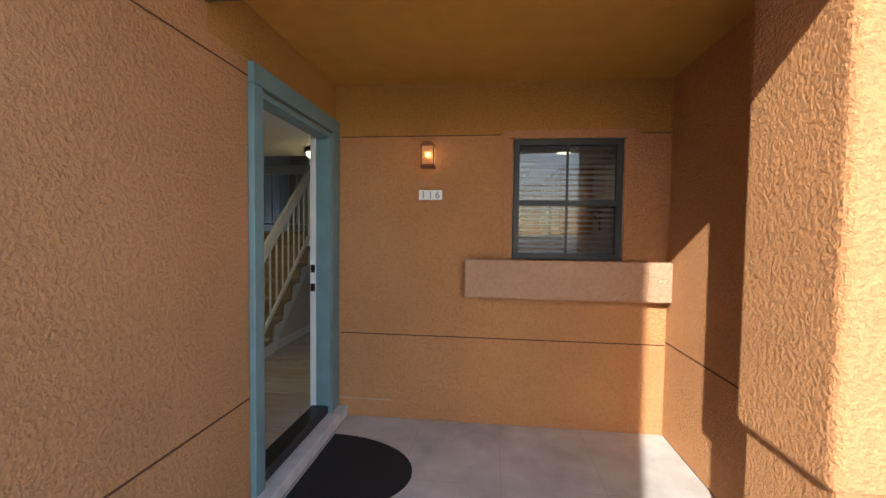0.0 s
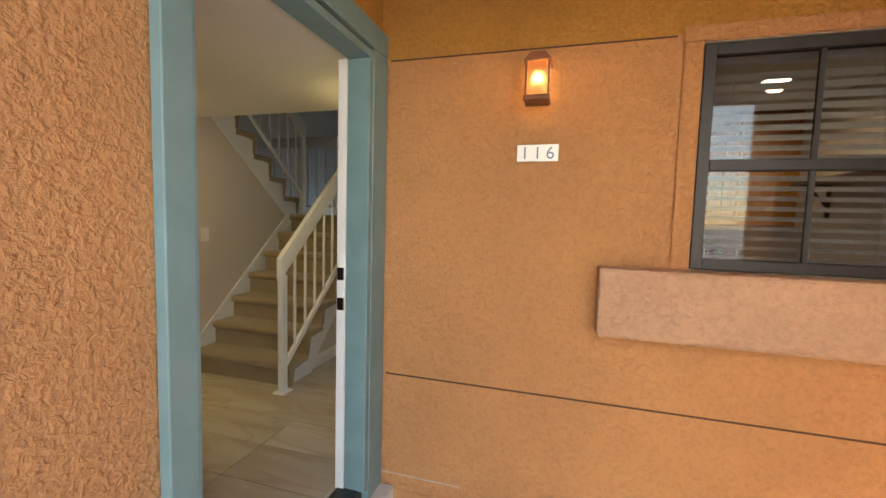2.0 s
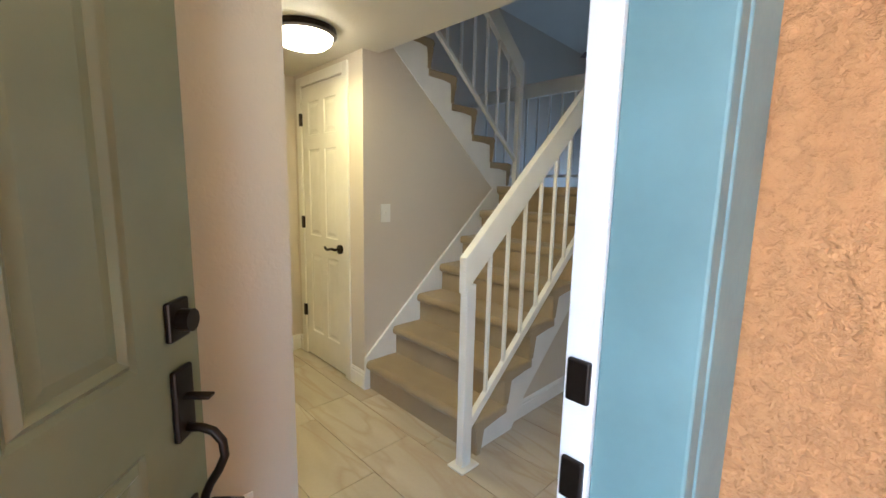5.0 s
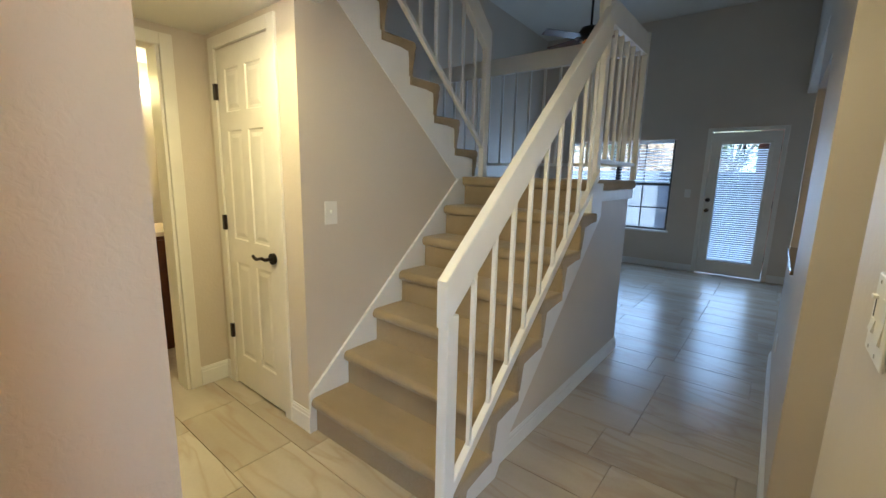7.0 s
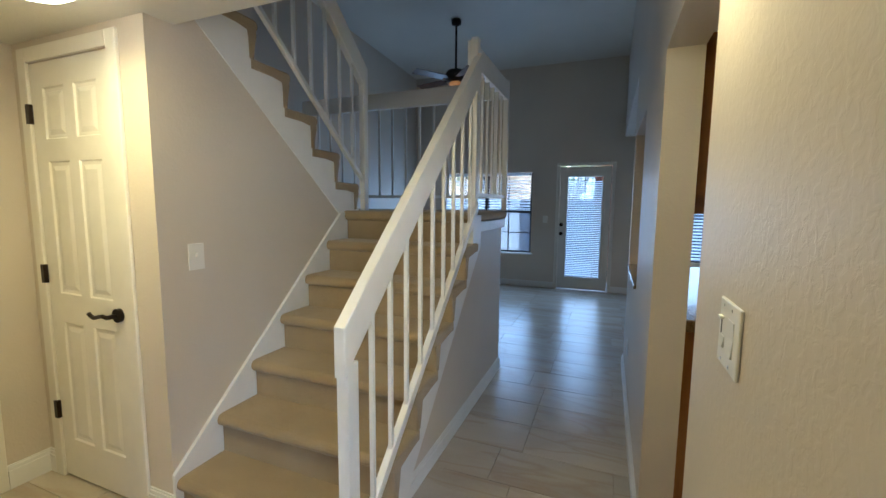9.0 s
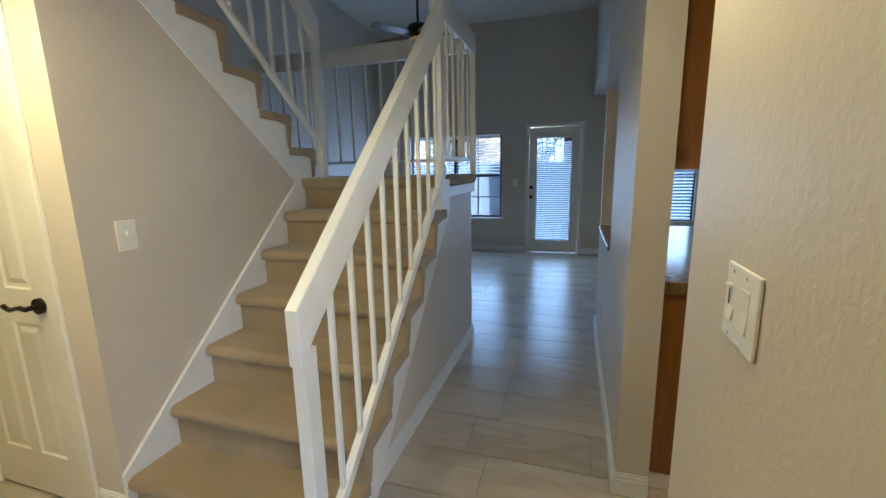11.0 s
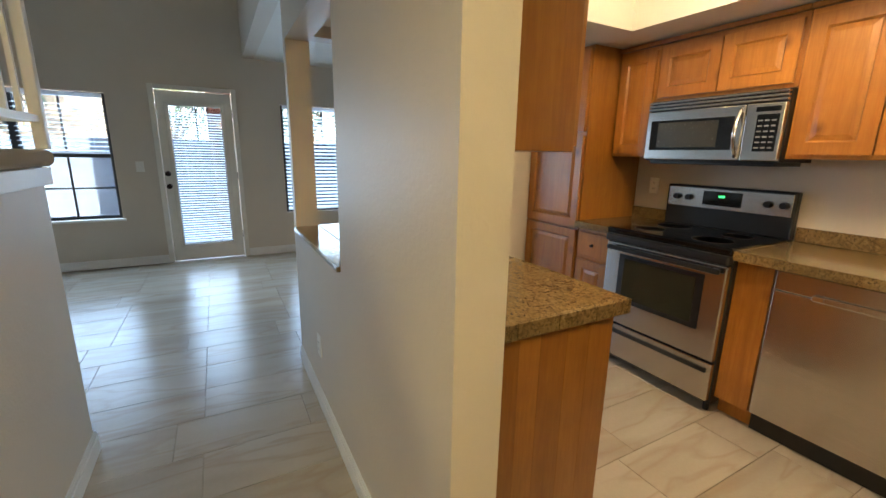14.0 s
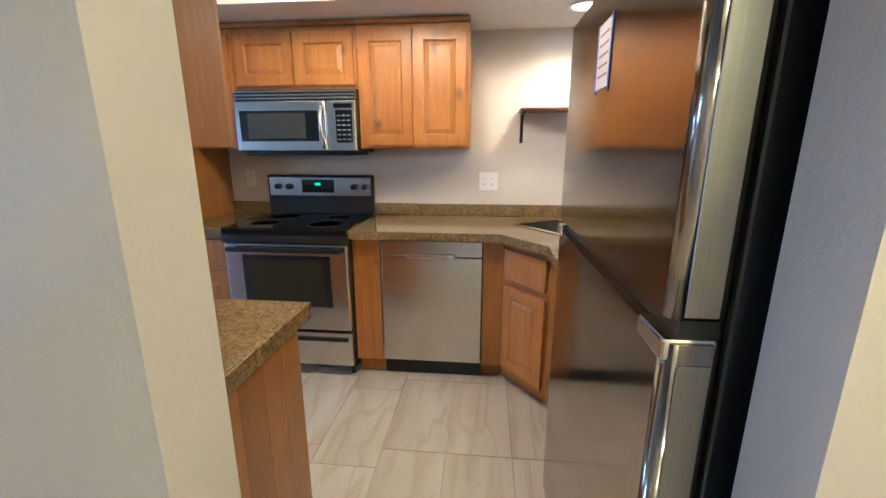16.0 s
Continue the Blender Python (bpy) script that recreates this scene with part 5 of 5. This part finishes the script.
part("kick_board", boxed(-0.31, -0.30, 4.84, 6.58, 0.002, 0.10), ALDER, pen)
pt = thing("peninsula_worktop", (-0.52, 5.7, 0.87), "brown speckled granite worktop with tiled edge", "worktop")
part("slab", boxed(-0.819, -0.213, 4.795, 6.60, 0.8695, 0.915, bev=0.005), GRANITE, pt)
for i in range(4):
    x = -0.819 + 0.152 * i
    part("edge_tile", boxed(x + 0.001, x + 0.150, 4.788, 4.7945, 0.865, 0.914, bev=0.002), GRANITE, pt)
part("edge_tile", boxed(-0.2125, -0.206, 4.788, 5.4, 0.865, 0.914, bev=0.002), GRANITE, pt)
alone("pass_sill", boxed(-0.965, -0.82, 5.557, 6.577, 0.891, 0.914, bev=0.004), GRANITE, "granite sill of the pass-through", "sill", "structure")
pantry = thing("pantry_cabinet", (1.2, 6.37, 0), "tall knotty alder pantry cabinet", "cabinet", "kitchen cabinets")
part("body", boxed(0.92, 1.497, 6.090, 6.655, 0.0, 2.083, bev=0.002), ALDER_END, pantry)
cabinet_door(pantry, (0.8995, 6.640, 1.53), (0, -1, 0), 0.535, 0.53)
cabinet_door(pantry, (0.8995, 6.640, 0.86), (0, -1, 0), 0.535, 0.64)
cabinet_door(pantry, (0.8995, 6.640, 0.12), (0, -1, 0), 0.535, 0.72)

fr = thing("fridge", (-0.34, 3.7, 0), "dark stainless top-freezer fridge with black sides", "fridge")
FX0, FX1, FYF = -0.775, 0.105, 4.010
part("body", boxed(FX0 + 0.005, FX1 - 0.005, 3.395, 3.925, 0.03, 1.715, bev=0.006), BLACK, fr)
part("gasket", boxed(FX0 + 0.02, FX1 - 0.02, 3.925, 3.942, 0.07, 1.70), BLACK, fr)


def curved_door(x0, x1, y0, y1, z0, z1):
    pts = [(x0, y0)] + [(x0 + 0.020 * (1 - math.cos(a)), y1 - 0.020 + 0.020 * math.sin(a)) for a in [math.pi / 2 * i / 6 for i in range(7)]]
    pts += [(x1 - 0.020 * (1 - math.cos(a)), y1 - 0.020 + 0.020 * math.sin(a)) for a in [math.pi / 2 * i / 6 for i in range(6, -1, -1)]] + [(x1, y0)]
    bm = prism(bmesh.new(), pts, "z", z0, z1)
    for f in bm.faces:
        f.smooth = abs(f.normal.z) < 0.5 and f.calc_area() < 0.03
    return bm


part("freezer_door", curved_door(FX0, FX1, 3.942, FYF, 1.135, 1.725), FRIDGE, fr)
part("fridge_door", curved_door(FX0, FX1, 3.942, FYF, 0.06, 1.098), FRIDGE, fr)
SATIN = steel_mat("satin_steel", (0.30, 0.29, 0.275), 0.36)
for z0, z1 in ((1.140, 1.720), (0.065, 1.066)):
    part("door_edge", boxed(FX0 - 0.003, FX0 - 0.0005, 3.944, FYF - 0.020, z0, z1, bev=0.001, seg=1), SATIN, fr, "satin steel edge of the door")
part("grip_strip", boxed(FX0 + 0.01, FX1 - 0.01, 3.945, FYF - 0.022, 1.099, 1.134), BLACK, fr)
part("hinge_cap", boxed(FX0 + 0.004, FX0 + 0.10, 3.935, FYF + 0.003, 1.070, 1.105, bev=0.005), CHROME, fr)
part("hinge_cap", boxed(FX1 - 0.06, FX1 - 0.002, 3.95, FYF + 0.004, 1.085, 1.118, bev=0.004), CHROME, fr)
part("energy_label", boxed(-0.36, -0.25, FYF + 0.0005, FYF + 0.0015, 1.50, 1.64), plain("paper_label", (0.75, 0.76, 0.80), 0.6), fr, "white paper label with blue edges")
part("label_edge", boxed(-0.365, -0.355, FYF + 0.001, FYF + 0.002, 1.49, 1.645), plain("blue_tape", (0.08, 0.14, 0.5), 0.5), fr)
part("label_edge", boxed(-0.255, -0.245, FYF + 0.001, FYF + 0.002, 1.49, 1.645), bpy.data.materials["blue_tape"], fr)
for i in range(5):
    part("label_line", boxed(-0.345, -0.27, FYF + 0.0018, FYF + 0.0024, 1.525 + 0.022 * i, 1.530 + 0.022 * i), plain("faded_red_ink", (0.5, 0.2, 0.18), 0.6) if i == 0 else bpy.data.materials["faded_red_ink"], fr)
sf = thing("wall_shelf", (1.5, 3.85, 1.59), "dark wooden wall shelf on a black bracket", "shelf")
part("board", boxed(1.32, 1.498, 3.42, 4.068, 1.588, 1.606, bev=0.003), DARKWOOD, sf)
bm = boxed(1.485, 1.498, 4.035, 4.055, 1.40, 1.587)
box(bm, 1.35, 1.498, 4.035, 4.055, 1.575, 1.588)
rod(bm, (1.49, 4.045, 1.47), (1.40, 4.045, 1.58), 0.007, 8)
part("bracket", bm, BLACK, sf)
dlt = thing("downlight", (1.10, 3.78, 2.085), "lit recessed ceiling downlight", "ceiling light")
part("trim_ring", lathe(bmesh.new(), [(0.062, 2.0845), (0.085, 2.0845), (0.085, 2.079), (0.062, 2.081)], (1.10, 3.78, 0), seg=28), WHITE, dlt)
part("lens", lathe(bmesh.new(), [(0.061, 2.0843), (0.061, 2.081), (0.001, 2.080)], (1.10, 3.78, 0), seg=28), LAMPGLASS, dlt)
kl = thing("kitchen_ceiling_light", (0.15, 4.75, 2.52), "round lit ceiling light in the kitchen tray", "ceiling light")
part("pan", lathe(bmesh.new(), [(0.15, 2.519), (0.15, 2.49), (0.001, 2.49)], (0.15, 4.75, 0), seg=28), WHITE, kl)

# ---- behind the house ----
gw = alone("garden_wall", boxed(-9, 7, 14.0, 14.2, -0.2, 1.55), plain("pale_block_wall", (0.20, 0.22, 0.25), 0.9, vary=0.12, bumps=0.3, bscale=30, bdist=0.004), "pale block wall round the patio", "garden wall")
alone("patio_post", boxed(-1.40, -1.05, 11.1, 11.5, -0.06, 2.9, bev=0.02), stucco("terracotta_stucco", (0.45, 0.16, 0.09)), "terracotta stucco patio post", "post")
alone("neighbour_house", boxed(-14, -3.5, 22, 30, -0.2, 3.2), plain("tan_house_wall", (0.5, 0.36, 0.24), 0.9), "tan neighbouring house behind the garden wall", "house")
LEAF = plain("green_leaves", (0.10, 0.14, 0.06), 0.6, vary=0.3, scale=3)
BARK = plain("grey_bark", (0.16, 0.12, 0.09), 0.9, vary=0.2, bumps=0.5, bscale=30, bdist=0.01)


def tree(x, y, h, spread, seed):
    rng = random.Random(seed)
    ob = thing("tree", (x, y, -0.2), "leafy green tree beyond the patio wall", "tree", "garden trees")
    bm = bmesh.new()
    rod(bm, (x, y, -0.2), (x + 0.1, y, h * 0.45), 0.13, 10, 0.09)
    tips = []
    for i in range(7):
        a = rng.uniform(0, 2 * math.pi)
        r = spread * rng.uniform(0.3, 0.75)
        tip = (x + 0.1 + r * math.cos(a), y + r * math.sin(a), h * rng.uniform(0.6, 0.95))
        rod(bm, (x + 0.1, y, h * rng.uniform(0.3, 0.45)), tip, 0.06, 6, 0.015)
        tips.append(tip)
    part("trunk", bm, BARK, ob)
    verts, faces = [], []
    for i in range(1500):
        t = tips[rng.randrange(len(tips))]
        c = Vector((rng.gauss(t[0], spread * 0.25), rng.gauss(t[1], spread * 0.25), rng.gauss(t[2], h * 0.10)))
        d = Vector((rng.uniform(-1, 1), rng.uniform(-1, 1), rng.uniform(-1, 1))).normalized()
        e = d.orthogonal().normalized()
        s = rng.uniform(0.05, 0.10)
        k = len(verts)
        verts += [c - d * s, c + e * s * 0.45, c + d * s, c - e * s * 0.45]
        faces.append((k, k + 1, k + 2, k + 3))
    me = bpy.data.meshes.new("crown")
    me.from_pydata(verts, [], faces)
    me.materials.append(LEAF)
    cr = new("crown", me)
    cr.parent = ob
    cr.matrix_parent_inverse = Matrix.Translation(ob.location).inverted()


# emissive sheet far behind the garden: daylight haze painted into its glow
bk = nodes_of("glowing_backdrop_haze")
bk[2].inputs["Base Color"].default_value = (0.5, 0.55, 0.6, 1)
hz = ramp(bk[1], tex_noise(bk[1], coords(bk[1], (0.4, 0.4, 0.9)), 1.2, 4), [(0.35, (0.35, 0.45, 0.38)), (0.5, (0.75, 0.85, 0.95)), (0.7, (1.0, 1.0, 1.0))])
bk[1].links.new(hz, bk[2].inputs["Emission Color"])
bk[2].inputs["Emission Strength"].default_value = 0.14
alone("backdrop", boxed(-40, 40, 61.0, 61.2, -0.2, 14), bk[0], "glowing backdrop sheet painted as pale hazy distance behind the trees", "backdrop", "structure")
tree(-2.6, 20.5, 3.6, 1.7, 1)
tree(-0.2, 21.5, 3.4, 1.6, 2)
tree(-6.4, 20.0, 4.2, 1.9, 3)
tree(1.6, 20.0, 4.0, 1.8, 4)
tree(4.4, 21.0, 3.6, 1.7, 5)

# ---- floor pieces ----
TW, TL, GAP = 0.3005, 0.60, 0.003
floor_ob = bpy.data.objects["floor"]
tile_bm = boxed(-TL / 2 + GAP / 2, TL / 2 - GAP / 2, -TW / 2 + GAP / 2, TW / 2 - GAP / 2, -0.008, 0.0, bev=0.0012, seg=1)
tile_me = None
spots = []
for r in range(-10, 18):
    yc = 4.57 + TW * r
    off = 0.28 if r % 2 == 0 else 0.16 + 0.12 * ((r // 2) % 2)
    for c in range(-11, 6):
        xc = off + TL * (c + 0.5)
        x0, x1, y0, y1 = xc - TL / 2, xc + TL / 2, yc - TW / 2, yc + TW / 2
        if x1 < -4.6 or x0 > 2.6 or y1 < 1.7 or y0 > BACK:
            continue
        if x1 < -3.9 and y0 < 6.2:
            continue
        if x0 > 1.5 and y0 < 6.8:
            continue
        if x0 > -0.79 and y0 < 3.38:
            continue
        if y0 > 4.0 and y1 < 6.1 and x1 < -2.1:
            continue
        if x1 > -0.9 and y0 < 3.2:
            x1 = min(x1, -0.905)
        spots.append((xc, yc, x1 - x0))
near = [s for s in spots if abs(s[2] - TL) < 1e-6]
cut = [s for s in spots if abs(s[2] - TL) >= 1e-6]
for n, (xc, yc, _) in enumerate(near):
    if tile_me is None:
        first = part("tile", tile_bm, TILE, floor_ob)
        tile_me = first.data
        first.location = (xc, yc, 0)
    else:
        t = new("tile", tile_me)
        t.parent = floor_ob
        t.location = (xc, yc, 0)
for xc, yc, w in cut:
    t = part("tile", boxed(xc - TL / 2 + GAP / 2, xc - TL / 2 + w, yc - TW / 2 + GAP / 2, yc + TW / 2 - GAP / 2, -0.008, 0.0), TILE, floor_ob)
slab_me = None
for i in range(4):
    for k in range(9):
        x0, y1 = -0.675 + 0.614 * i, 3.212 - 0.80 * k
        bm = boxed(x0 + 0.002, x0 + 0.612, y1 - 0.798, y1 - 0.002, -0.1465, -0.1455, bev=0.0004, seg=1)
        part("slab", bm, CONCRETE, porch)
